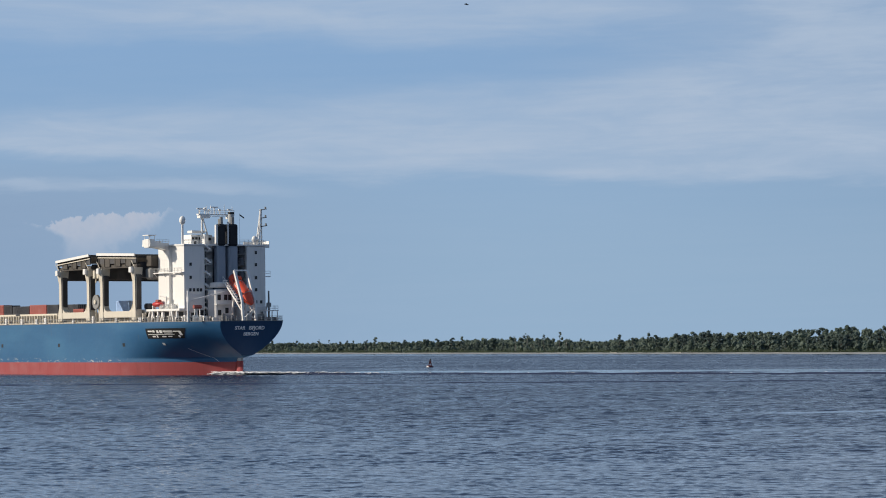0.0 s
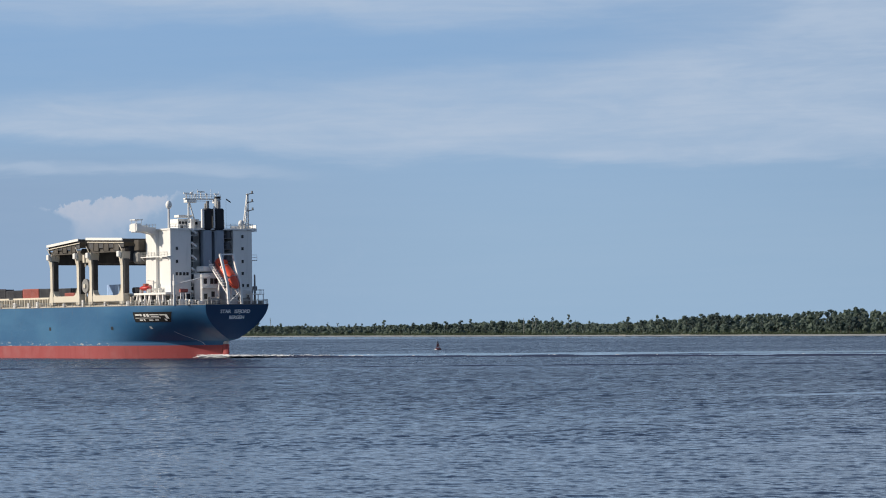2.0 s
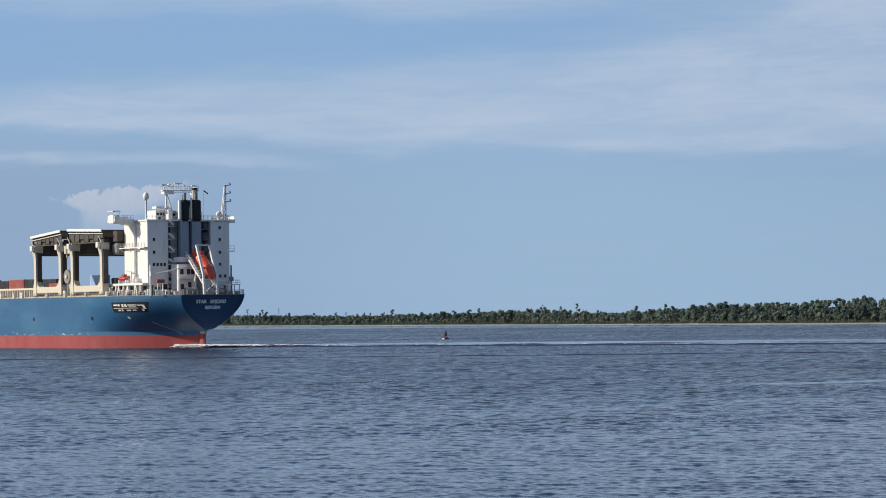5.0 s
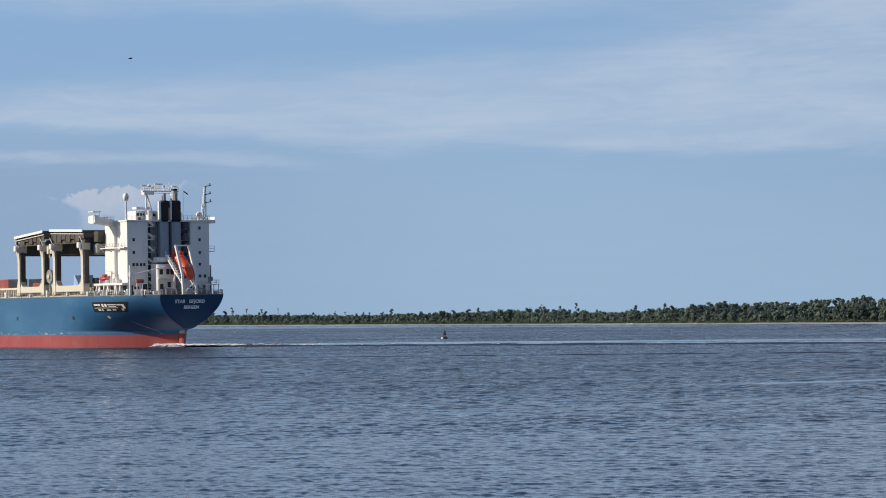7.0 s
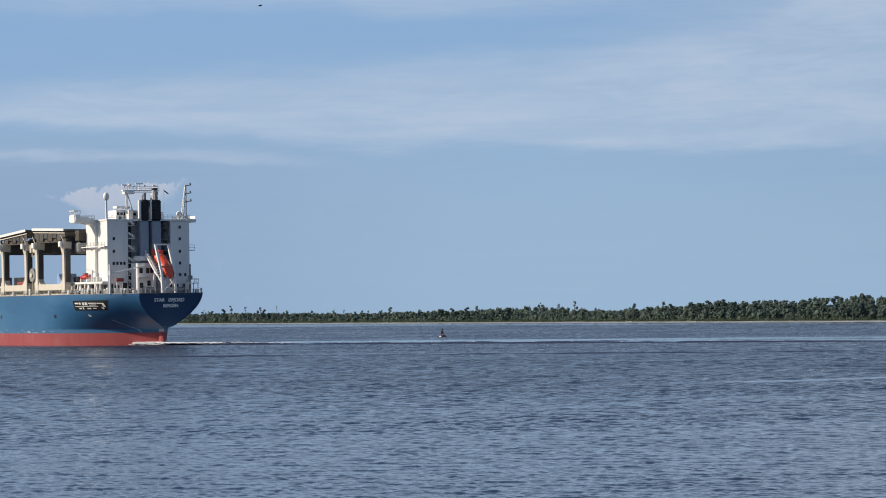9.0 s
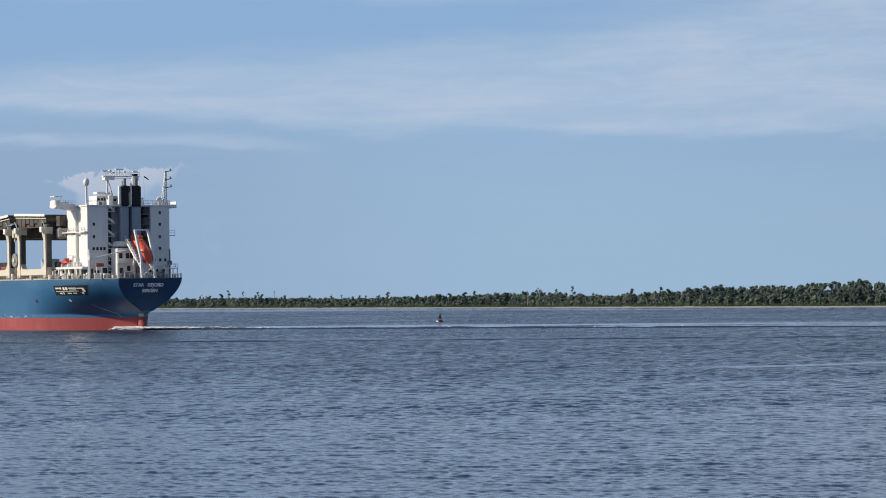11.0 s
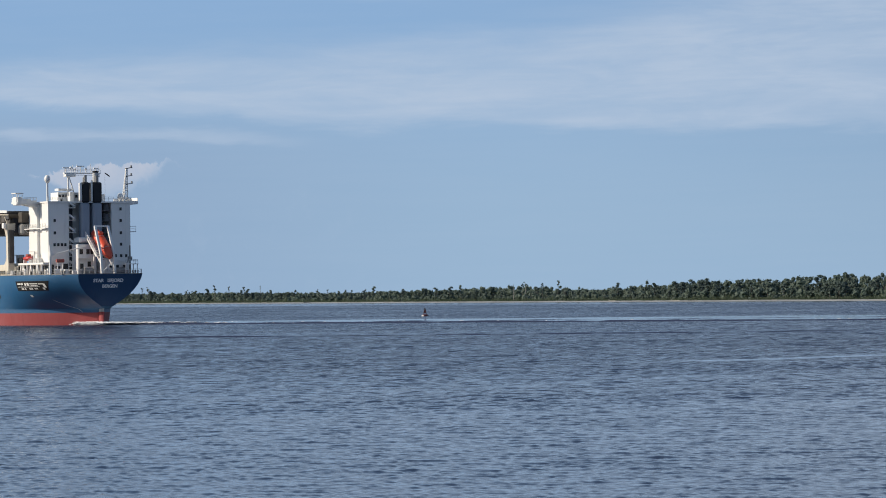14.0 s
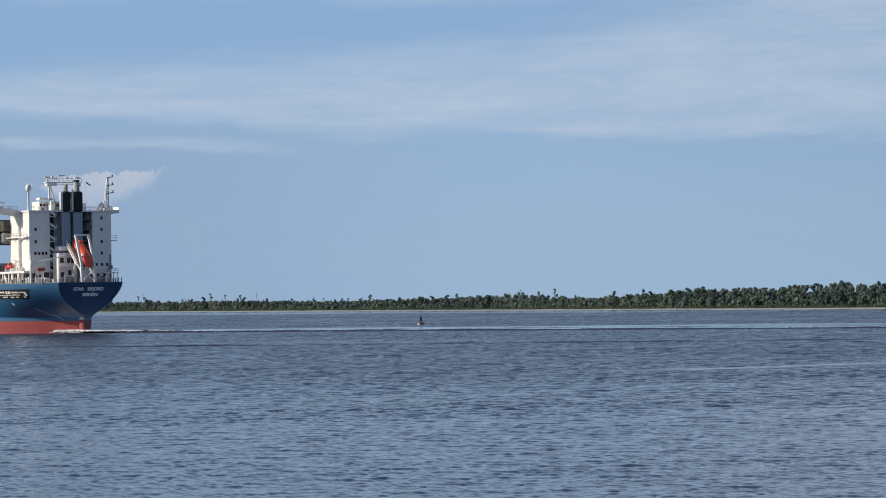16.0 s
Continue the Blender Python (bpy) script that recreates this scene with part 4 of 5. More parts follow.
def make_deck(ship):
    # hatch coamings, coloured dark for the shade behind the posts, with their stays
    for x0, x1 in ((27, 48), (50, 71), (73, 94), (96, 118), (120, 150)):
        coaming = part("hatch_coaming", box(B(), x0, x1, -12.6, 12.6, 12.56, 14.9, 0.05), SHADED_STEEL, ship, "hatch coaming coloured dark for shade, under a cream cover")
        part("hatch_cover", box(B(), x0 + 0.2, x1 - 0.2, -12.9, 12.9, 14.92, 15.35, 0.05), CREAM, coaming)
    bm = B()
    box(bm, 27, 118, 13.05, 13.25, 14.4, 15.0)
    cat = part("walkway_screen", bm, CREAM, ship, "cream steel screen along the hatch side")
    me = None
    rng = random.Random(11)
    for i in range(62):
        x = 27.4 + i * 1.48
        if me is None:
            bm = B()
            box(bm, -0.13, 0.13, 13.0, 13.9, 12.6, 14.9)
            ob = part("stay", bm, CREAM, cat)
            me = ob.data
        else:
            ob = new("stay", me)
            ob.parent = cat
        ob.location.x = x
    bm = B()
    box(bm, 26, 150, 14.0, 14.7, 12.56, 13.0)
    part("crane_rail", bm, CREAM, ship)
    for x, w, h in ((88, 1.2, 1.5), (97, 0.9, 1.7), (104, 1.4, 1.3), (112, 1.0, 1.6), (80, 0.8, 1.4), (75, 1.1, 1.6), (60, 1.0, 1.1), (38, 0.9, 1.2), (26.0, 1.2, 1.3), (49.8, 0.8, 1.8)):
        bm = B()
        box(bm, x, x + w, 14.75, 15.2, 12.6, 12.6 + h, 0.06)
        part("locker", bm, WHITE, ship)
    rail_run(ship, [(24, 15.3), (118, 15.3)], 12.75, "deck_rail", 1.1, 2.4)

    def container(x0, x1, y0, z0, mat, label, h=2.55):
        bm = B()
        box(bm, x0, x1, y0 - 2.44, y0, z0, z0 + h, 0.04)
        c = part("container", bm, mat, ship, label)
        k = max(6, int((x1 - x0) / 0.55))
        bm = B()
        for i in range(k):
            xa = x0 + 0.2 + (x1 - x0 - 0.4) * i / k
            box(bm, xa, xa + 0.26, y0 - 0.02, y0 + 0.05, z0 + 0.2, z0 + h - 0.2)
        part("corrugation", bm, mat, c)
        bm = B()
        for i in range(4):
            bar(bm, (x0 - 0.04, y0 - 0.4 - i * 0.55, z0 + 0.1), (x0 - 0.04, y0 - 0.4 - i * 0.55, z0 + h - 0.1), 0.05, sides=5)
        part("door_bar", bm, GREY, c)
        return c
    container(75.4, 81.5, 11.4, 15.36, C_DARK, "dark grey shipping container", 2.3)
    container(82.0, 91.3, 11.4, 15.36, C_RED, "faded red shipping container", 2.35)
    container(91.6, 101.0, 11.4, 15.36, C_DARK, "dark shipping container", 2.1)
    container(101.4, 105.8, 11.4, 15.36, C_DARK, "dark shipping container", 2.45)
    container(106.2, 118.0, 11.4, 15.36, C_RED, "faded red shipping container", 2.6)
    container(84.0, 92.0, 1.2, 15.36, C_DARK, "dark shipping container", 2.5)
    container(57.2, 63.8, 1.2, 15.36, C_BLUE, "pale blue shipping container", 3.0)
    container(31.5, 37.5, -3.0, 15.36, C_DARK, "dark shipping container", 2.6)
    container(30.6, 36.8, 0.6, 15.36, C_DARK, "dark shipping container", 3.2)
    container(66.5, 72.0, 9.0, 15.36, C_RED, "rust-red shipping container", 1.1)


def make_stern(ship):
    # boat deck with the rescue boat
    bm = B()
    box(bm, 11.4, 30.0, 10.0, 13.0, 15.25, 15.75)
    deck = part("boat_deck", bm, WHITE, ship, "white boat deck on pillars")
    for x, lean in ((29, 0), (27.6, 1.1), (26.8, -1.0), (25.2, -0.8), (23.6, 1.0), (22, 0), (20.6, -0.9), (19, 0.7), (16, 0), (14.6, 0.8), (13, 0)):
        bm = B()
        beam(bm, (x, 12.7, 12.6), (x + lean, 12.7, 15.3), 0.4, 0.4)
        part("pillar", bm, WHITE, deck)
    rail_run(ship, [(12.2, 12.9), (20.5, 12.9)], 15.75, "boat_deck_rail", 1.1, 1.6)
    bm = B()
    ball(bm, (23.0, 12.2, 16.9), 2.2, 0.95, 0.62, 14, 8)
    boat = part("rescue_boat", bm, BOAT_RED, ship, "red rescue boat on its chocks", True)
    bm = B()
    box(bm, 21.9, 23.4, 11.7, 12.7, 17.3, 18.0, 0.15)
    part("canopy", bm, C_RED, boat)
    bm = B()
    for x in (21.2, 24.8):
        bm = B()
        beam(bm, (x, 12.2, 15.7), (x, 12.2, 16.6), 0.9, 0.25)
        part("cradle", bm, WHITE, boat)
    bm = B()
    bar(bm, (19.8, 11.9, 15.7), (19.3, 11.9, 18.6), 0.22)
    bar(bm, (19.3, 11.9, 18.6), (21.6, 12.4, 18.9), 0.16)
    part("davit", bm, WHITE, boat)
    bm = B()
    box(bm, 26.6, 29.0, 11.4, 12.7, 15.76, 17.2, 0.3)
    part("deck_winch", bm, C_DARK, ship)
    for x0, w in ((17.6, 0.9), (15.8, 0.8)):
        bm = B()
        box(bm, x0, x0 + w, 11.4, 12.4, 15.76, 16.9, 0.1)
        part("locker", bm, WHITE, ship)
    # tall post and provision crane on the port quarter
    bm = B()
    bar(bm, (8.3, 12.4, 12.6), (8.3, 12.4, 19.9), 0.34, 0.28, 8)
    post = part("provision_crane", bm, WHITE, ship, "white provision crane with its boom lowered")
    bm = B()
    bar(bm, (8.0, 12.0, 17.6), (7.0, 3.4, 19.6), 0.16, 0.12, 6)
    part("boom", bm, WHITE, post)
    bm = B()
    box(bm, 7.9, 8.8, 11.7, 12.6, 17.2, 18.4, 0.1)
    part("winch_box", bm, WHITE, post)
    # red liferaft canister rack, lockers, bollards
    bm = B()
    bar(bm, (9.2, 10.4, 16.1), (9.2, 8.4, 16.1), 0.45, sides=12)
    raft = part("liferaft", bm, C_RED, ship, "red liferaft canister on a white rack")
    bm = B()
    for y in (10.1, 8.7):
        beam(bm, (9.2, y, 12.6), (9.2, y, 15.7), 0.18, 0.18)
    part("rack", bm, WHITE, raft)
    for x, y, w, h in ((7.2, 11.6, 1.4, 1.5), (5.4, 9.8, 1.0, 1.4), (6.6, 10.4, 0.8, 1.2), (3.6, 8.4, 1.1, 1.0), (9.8, 12.4, 1.0, 1.6)):
        bm = B()
        box(bm, x, x + 0.8, y - w, y, 12.58, 12.58 + h, 0.08)
        part("locker", bm, WHITE, ship)
    for x, y in ((1.6, 7.2), (1.6, 5.6), (1.6, -5.6), (1.6, -7.2), (3.2, -8.6), (4.4, 10.6)):
        bm = B()
        for d in (-0.35, 0.35):
            bar(bm, (x, y + d, 12.56), (x, y + d, 13.5), 0.22, sides=8)
            bar(bm, (x, y + d, 13.5), (x, y + d, 13.6), 0.30, sides=8)
        box(bm, x - 0.3, x + 0.3, y - 0.7, y + 0.7, 12.56, 12.66)
        part("bollard", bm, GREY, ship)
    for y0 in (4.0, -4.2):
        bm = B()
        bar(bm, (4.2, y0 - 1.1, 13.5), (4.2, y0 + 1.1, 13.5), 0.75, sides=12)
        for d in (-1.2, 1.2):
            bar(bm, (4.2, y0 + d - 0.06, 13.5), (4.2, y0 + d + 0.06, 13.5), 1.0, sides=14)
        box(bm, 3.6, 4.8, y0 - 1.5, y0 + 1.5, 12.56, 12.9)
        part("mooring_winch", bm, GREY, ship, "grey mooring winch")
    for x, y_in, h, mat in ((3.0, 0.7, 0.9, DARK), (5.4, 0.6, 1.2, WHITE), (8.0, 0.7, 0.8, DARK), (10.6, 0.7, 1.0, WHITE), (12.4, 0.6, 0.7, DARK), (14.8, 0.6, 1.2, CREAM),
                            (16.4, 0.7, 0.8, DARK), (18.8, 0.6, 1.3, WHITE), (20.6, 0.6, 0.7, DARK), (22.6, 0.6, 1.1, CREAM), (25.2, 0.7, 0.9, DARK)):
        y = hull_b(x, 12.7) - y_in
        bm = B()
        bar(bm, (x, y, 12.56), (x, y, 12.6 + h), 0.24, sides=8)
        bar(bm, (x, y, 12.6 + h), (x, y, 12.85 + h), 0.42, 0.34, 10)
        part("mushroom_vent", bm, mat, ship)
    # deckhouse under the funnel
    bm = B()
    box(bm, 7.8, 11.6, 0.2, 5.2, 12.56, 20.2, 0.2)
    box(bm, 8.4, 11.6, 0.6, 4.6, 20.6, 21.9, 0.25)
    house = part("deckhouse", bm, WHITE, ship, "white after deckhouse with dark windows")
    add_windows(house, [(4.3, 18.3), (1.4, 18.3), (2.5, 18.3), (4.2, 14.7), (2.2, 15.2)], 0.9, 1.3, x=7.8)
    bm = B()
    box(bm, 6.6, 7.8, 1.2, 5.6, 16.6, 16.78)
    part("house_platform", bm, WHITE, ship)
    bm = B()
    box(bm, 7.6, 12.0, -8.8, -1.4, 12.56, 16.2, 0.15)
    house = part("deckhouse", bm, WHITE, ship, "low white deckhouse at the stern")
    add_windows(house, [(-3.6, 14.6), (-5.4, 14.6), (-7.2, 14.6)], 0.7, 0.7, x=7.6)
    # free-fall lifeboat on its ramp
    bm = B()
    beam(bm, (4.9, 1.75, 24.6), (4.9, -1.75, 24.6), 0.35, 0.35)
    ramp = part("lifeboat_ramp", bm, WHITE, ship, "white free-fall lifeboat ramp")
    for y in (1.75, -1.75):
        for p, q, w in (((4.9, y, 24.6), (1.6, y, 17.6), 0.55), ((1.6, y, 17.6), (1.0, y, 12.6), 0.55), ((6.8, y, 12.6), (5.2, y, 18.2), 0.34), ((9.6, y * 0.8, 21.6), (1.6, y * 0.8, 14.6), 0.3)):
            bm = B()
            beam(bm, p, q, w, w)
            part("ramp_beam", bm, WHITE, ramp)
    for p, q, w in (((2.4, 1.75, 16.4), (2.4, -1.75, 16.4), 0.3), ((2.0, 1.75, 15.6), (1.2, -1.75, 13.0), 0.2), ((2.0, -1.75, 15.6), (1.2, 1.75, 13.0), 0.2)):
        bm = B()
        beam(bm, p, q, w, w)
        part("cross_brace", bm, WHITE, ramp)
    for i in range(9):
        k = i / 8
        p = Vector((8.4, 2.05, 22.3)).lerp(Vector((2.2, 2.05, 17.2)), k)
        bm = B()
        box(bm, p.x - 0.32, p.x + 0.32, p.y - 0.35, p.y + 0.6, p.z - 0.14, p.z + 0.14)
        part("step", bm, WHITE, ramp)
    bm = B()
    beam(bm, (8.6, 2.7, 22.3), (2.2, 2.7, 17.0), 0.12, 0.36)
    bar(bm, (8.6, 2.7, 23.3), (2.2, 2.7, 18.0), 0.07, sides=4)
    for i in range(6):
        p = Vector((8.6, 2.7, 22.3)).lerp(Vector((2.2, 2.7, 17.0)), i / 5)
        bar(bm, p, p + Vector((0, 0, 1)), 0.05, sides=4)
    part("ladder_rail", bm, WHITE, ramp)
    a, b2 = Vector((8.7, 0.1, 23.2)), Vector((0.6, -0.5, 16.5))
    axis = (b2 - a).normalized()
    m = Matrix.Translation((a + b2) / 2) @ axis.to_track_quat("Z", "X").to_matrix().to_4x4()
    bm = B()
    rings = []
    half = (b2 - a).length / 2
    for k, r in ((-1, 0.5), (-0.96, 1.15), (-0.8, 1.38), (-0.3, 1.5), (0.3, 1.45), (0.7, 1.1), (0.93, 0.55), (1.0, 0.1)):
        rings.append([m @ Vector((r * math.cos(i * math.pi / 8), r * 0.95 * math.sin(i * math.pi / 8), k * half)) for i in range(17)])
    grid_mesh(bm, rings)
    bmesh.ops.remove_doubles(bm, verts=bm.verts, dist=0.01)
    bmesh.ops.recalc_face_normals(bm, faces=bm.faces)
    boat = part("lifeboat", bm, ORANGE, ship, "orange enclosed free-fall lifeboat", True)
    bm = B()
    box(bm, -0.7, 0.7, -0.7, 0.7, -0.5, 0.5, 0.25)
    bmesh.ops.transform(bm, matrix=m @ Matrix.Translation((1.25, 0, -half * 0.55)), verts=bm.verts)
    part("cockpit", bm, ORANGE, boat)
    for sy in (1, -1):
        bm = B()
        rows = [(-0.9, 1.3), (-0.6, 1.46), (-0.2, 1.54), (0.2, 1.52), (0.5, 1.36), (0.8, 0.95)]
        line = [m @ Vector((-0.1, sy * r * 0.97, k * half)) for k, r in rows]
        for p, q in zip(line, line[1:]):
            bar(bm, p, q, 0.11, sides=6)
        part("fender", bm, C_RED, boat, "dark red rubbing strake")
        for k in (-0.55, -0.25, 0.05, 0.35):
            bm = B()
            box(bm, -0.22, 0.22, -0.05, 0.05, -0.28, 0.28)
            bmesh.ops.transform(bm, matrix=m @ Matrix.Translation((0.62, sy * 1.3, k * half)) @ Matrix.Rotation(sy * 0.42, 4, "Z"), verts=bm.verts)
            part("side_window", bm, DARK, boat)
    bm = B()
    for k in (-0.35, 0.45):
        ring = [m @ Vector((1.58 * math.cos(a), 1.52 * math.sin(a), k * half)) for a in (i * math.pi / 10 - 0.2 for i in range(15))]
        for p, q in zip(ring, ring[1:]):
            bar(bm, p, q, 0.06, sides=4)
    part("lashing", bm, GREY_CASING, boat)
    # starboard quarter: dark davit, platform
    bm = B()
    bar(bm, (5, -7.7, 12.6), (5, -7.7, 19.8), 0.28, 0.2, 7)
    davit = part("davit", bm, GREY, ship, "grey stores davit")
    bm = B()
    bar(bm, (5, -7.7, 17.4), (4, -6.4, 15.4), 0.14, sides=5)
    part("davit_arm", bm, GREY, davit)
    bm = B()
    box(bm, 4.6, 5.4, -8.2, -7.2, 16.0, 17.0, 0.1)
    part("davit_winch", bm, GREY, davit)
    bm = B()
    box(bm, 2.2, 5.0, -8.7, -5.2, 15.0, 15.2)
    for x, y in ((2.4, -8.5), (4.8, -8.5), (2.4, -5.4), (4.8, -5.4)):
        bar(bm, (x, y, 12.6), (x, y, 15.0), 0.12, sides=5)
    part("mooring_platform", bm, WHITE, ship)
    rail_run(ship, [(2.3, -5.3), (2.3, -8.6), (4.9, -8.6)], 15.2, "platform_rail", 1.0, 1.3)
    rail_run(ship, [(0.15, 8.2), (0.15, -8.2)], 12.8, "stern_rail", 1.05, 1.35)
    rail_run(ship, [(x, hull_b(x, 12.7) - 0.15) for x in (0.2, 2, 4, 7, 10, 14, 18, 24)], 12.8, "quarter_rail", 1.05, 1.7)
    rail_run(ship, [(x, -hull_b(x, 12.7) + 0.15) for x in (0.2, 2, 4, 7, 10)], 12.8, "quarter_rail", 1.05, 1.7)


def make_ship():
    ship = new("cargo_ship")
    tagged(ship, "blue open-hatch cargo ship with red boot topping, under way", "ship")
    make_hull(ship)
    make_block(ship)
    make_funnel(ship)
    make_cranes(ship)
    make_deck(ship)
    make_stern(ship)
    return ship


SHIP = make_ship()


def mesh_part(name, verts, faces, mat, parent=None):
    me = bpy.data.meshes.new(name)
    me.from_pydata(verts, [], faces)
    me.materials.append(mat)
    ob = new(name, me)
    if parent is not None:
        ob.parent = parent
    return ob


# ---- wake: rigid water ridges, slick and foam that travel with the ship
WAKE_DIR = math.degrees(math.atan2(-93.0, 136.0))


def ridge(bm, length, y_of, z_of, width, seed, back=1.0):
    """A wave ridge along +x: a steep near side (towards -y) and a gentle back."""
    rows = []
    n = int(length / 2.5)
    for i in range(n + 1):
        x = length * i / n
        w = 1 + 0.35 * noise.noise((x * 0.045, seed, 0.3)) + 0.2 * noise.noise((x * 0.21, seed, 2.3))
        h = z_of(x) * (0.8 + 0.5 * noise.noise((x * 0.08, seed + 4, 0.7)) + 0.25 * noise.noise((x * 0.3, seed, 5.1)))
        h = max(0.02, h)
        yc = y_of(x) + 0.8 * noise.noise((x * 0.03, seed + 9, 0))
        rows.append([(x, yc + dy * width * w, h * k - 0.03) for dy, k in ((-0.9, -0.6), (-0.5, 0.05), (-0.2, 0.62), (-0.06, 0.95), (0.06, 1.0), (0.3, 0.85), (0.8 * back, 0.45), (1.6 * back, 0.1), (2.4 * back, -0.3))])
    grid_mesh(bm, rows)
    return bm


def make_wake():
    wake = new("wake")
    tagged(wake, "white-flecked stern wave and smooth wake trailing behind the ship", "wake")
    bm = ridge(B(), 520, lambda x: 0.0, lambda x: 0.30 * math.exp(-x / 90) + 0.40, 1.15, 1.7, 1.0)
    part("stern_wave", bm, RIDGE, wake, "long steep wave of dark water", True)
    bm = ridge(B(), 420, lambda x: 26 + 0.10 * x, lambda x: 0.20, 1.6, 3.1)
    part("following_wave", bm, RIDGE, wake, "", True)
    rows = []
    for i in range(105):
        x = -3 + i * 5
        j = 3 * noise.noise((x * 0.03, 2, 0))
        rows.append([(x, 1.0, 0.07), (x, 6 + j * 0.3, 0.07), (x, 28 + j, 0.07), (x, 56 + 0.18 * x + 2 * j, 0.07)])
    bm = B()
    grid_mesh(bm, rows)
    part("slick", bm, SLICK, wake, "smooth turbulent water behind the ship")
    rng = random.Random(5)
    verts, faces = [], []
    for i in range(3600):
        x = min(rng.expovariate(1 / 9.0), 300) - 7 if i < 3450 else rng.uniform(0, 420)
        clump = 0.5 + 0.5 * noise.noise((x * 0.35, 4.4, 0))
        if x > 8 and rng.random() > clump:
            continue
        spread = 1.3 if x < 14 else 0.45
        r = rng.uniform(0.08, 0.26) * (1.0 if x < 25 else 0.65)
        h = 0.30 * math.exp(-max(0, x) / 90) + 0.40
        c = Vector((x, rng.gauss(0.35, spread), h * rng.uniform(0.55, 1.0) if x > 2 else rng.uniform(0.05, 0.8)))
        a, lx, ly = rng.uniform(-0.5, 0.5), r * rng.uniform(2, 6), r * 1.4
        ux, uy, uz = Vector((math.cos(a), math.sin(a), 0)) * lx, Vector((-math.sin(a), math.cos(a), 0)) * ly, Vector((0, 0, r * 0.5))
        k = len(verts)
        verts += [c + ux, c + uy, c - ux, c - uy, c + uz, c - uz]
        faces += [(k, k + 1, k + 4), (k + 1, k + 2, k + 4), (k + 2, k + 3, k + 4), (k + 3, k, k + 4), (k + 1, k, k + 5), (k + 2, k + 1, k + 5), (k + 3, k + 2, k + 5), (k, k + 3, k + 5)]
    tagged(mesh_part("foam", verts, faces, FOAM, wake), "churned white foam", kind="stuff")
    return wake


WAKE = make_wake()
BOW_WAVE = tagged(part("bow_wave", ridge(B(), 340, lambda x: 0.0, lambda x: 0.28, 1.4, 6.1), RIDGE, None, "", True), "long low dark wave spreading from the ship's bow", "wave")


# ---- buoy
def make_buoy():
    bm = B()
    bar(bm, (0, 0, -0.6), (0, 0, 0.32), 0.95, 0.95, 18)
    bar(bm, (0, 0, 0.32), (0, 0, 0.55), 0.95, 0.55, 18)
    buoy = tagged(part("buoy", bm, BUOY_RED, None, "", False), "red lighted channel buoy afloat, its sunlit side painted pale", "buoy")
    for i in range(4):
        a = i * math.pi / 2 + 0.4
        bm = B()
        bar(bm, (0.55 * math.cos(a), 0.55 * math.sin(a), 0.5), (0.24 * math.cos(a), 0.24 * math.sin(a), 2.0), 0.05, sides=6)
        part("tower_leg", bm, BUOY_RED, buoy)
    for i in range(4):
        bm = B()
        a = i * math.pi / 2 + 0.4
        b2 = a + math.pi / 2
        pts = [(0.45 * math.cos(a), 0.45 * math.sin(a), 0.95), (0.45 * math.cos(b2), 0.45 * math.sin(b2), 0.95), (0.28 * math.cos(b2), 0.28 * math.sin(b2), 1.75), (0.28 * math.cos(a), 0.28 * math.sin(a), 1.75)]
        r = bm.faces.new([bm.verts.new(p) for p in pts])
        bmesh.ops.solidify(bm, geom=[r], thickness=0.03)
        part("daymark", bm, BUOY_RED, buoy, "red daymark")
    # white panel that paints sunlight on the float's left side
    bm = B()
    rim = [(0.98 * math.cos(a), 0.98 * math.sin(a)) for a in (2.7 + 0.2 * i for i in range(8))]
    grid_mesh(bm, [[(x, y, -0.1) for x, y in rim], [(x, y, 0.33) for x, y in rim]])
    part("faded_side", bm, BUOY_WHITE, buoy, "white panel painting the float's sunlit side")
    bm = B()
    bar(bm, (0, 0, 1.95), (0, 0, 2.08), 0.36, sides=12)
    part("lantern_platform", bm, BLACK, buoy)
    bm = B()
    bar(bm, (0, 0, 2.08), (0, 0, 2.42), 0.17, 0.13, 10)
    part("lantern", bm, BLACK, buoy)
    return buoy


BUOY = make_buoy()


# ---- birds
def make_bird(label):
    bm = B()
    ball(bm, (0, 0, 0), 0.05, 0.16, 0.045, 8, 6)
    ball(bm, (0, 0.16, 0.02), 0.03, 0.04, 0.03, 8, 6)
    bird = tagged(part("bird", bm, BLACK, None, "", True), label, "bird")
    for s in (1, -1):
        bm = B()
        grid_mesh(bm, [[(s * x, y0, z) for x, z in ((0.03, 0.0), (0.16, 0.07), (0.32, 0.03))] for y0 in (0.07, -0.02)])
        r = bmesh.ops.solidify(bm, geom=bm.faces[:], thickness=0.012)
        part("wing", bm, BLACK, bird)
    bm = B()
    bm.faces.new([bm.verts.new(p) for p in ((-0.02, -0.12, 0), (0.02, -0.12, 0), (0.05, -0.25, 0), (-0.05, -0.25, 0))])
    bmesh.ops.solidify(bm, geom=bm.faces[:], thickness=0.012)
    part("tail", bm, BLACK, bird)
    return bird


BIRDS = [make_bird("small dark bird in flight over the river") for i in range(2)]


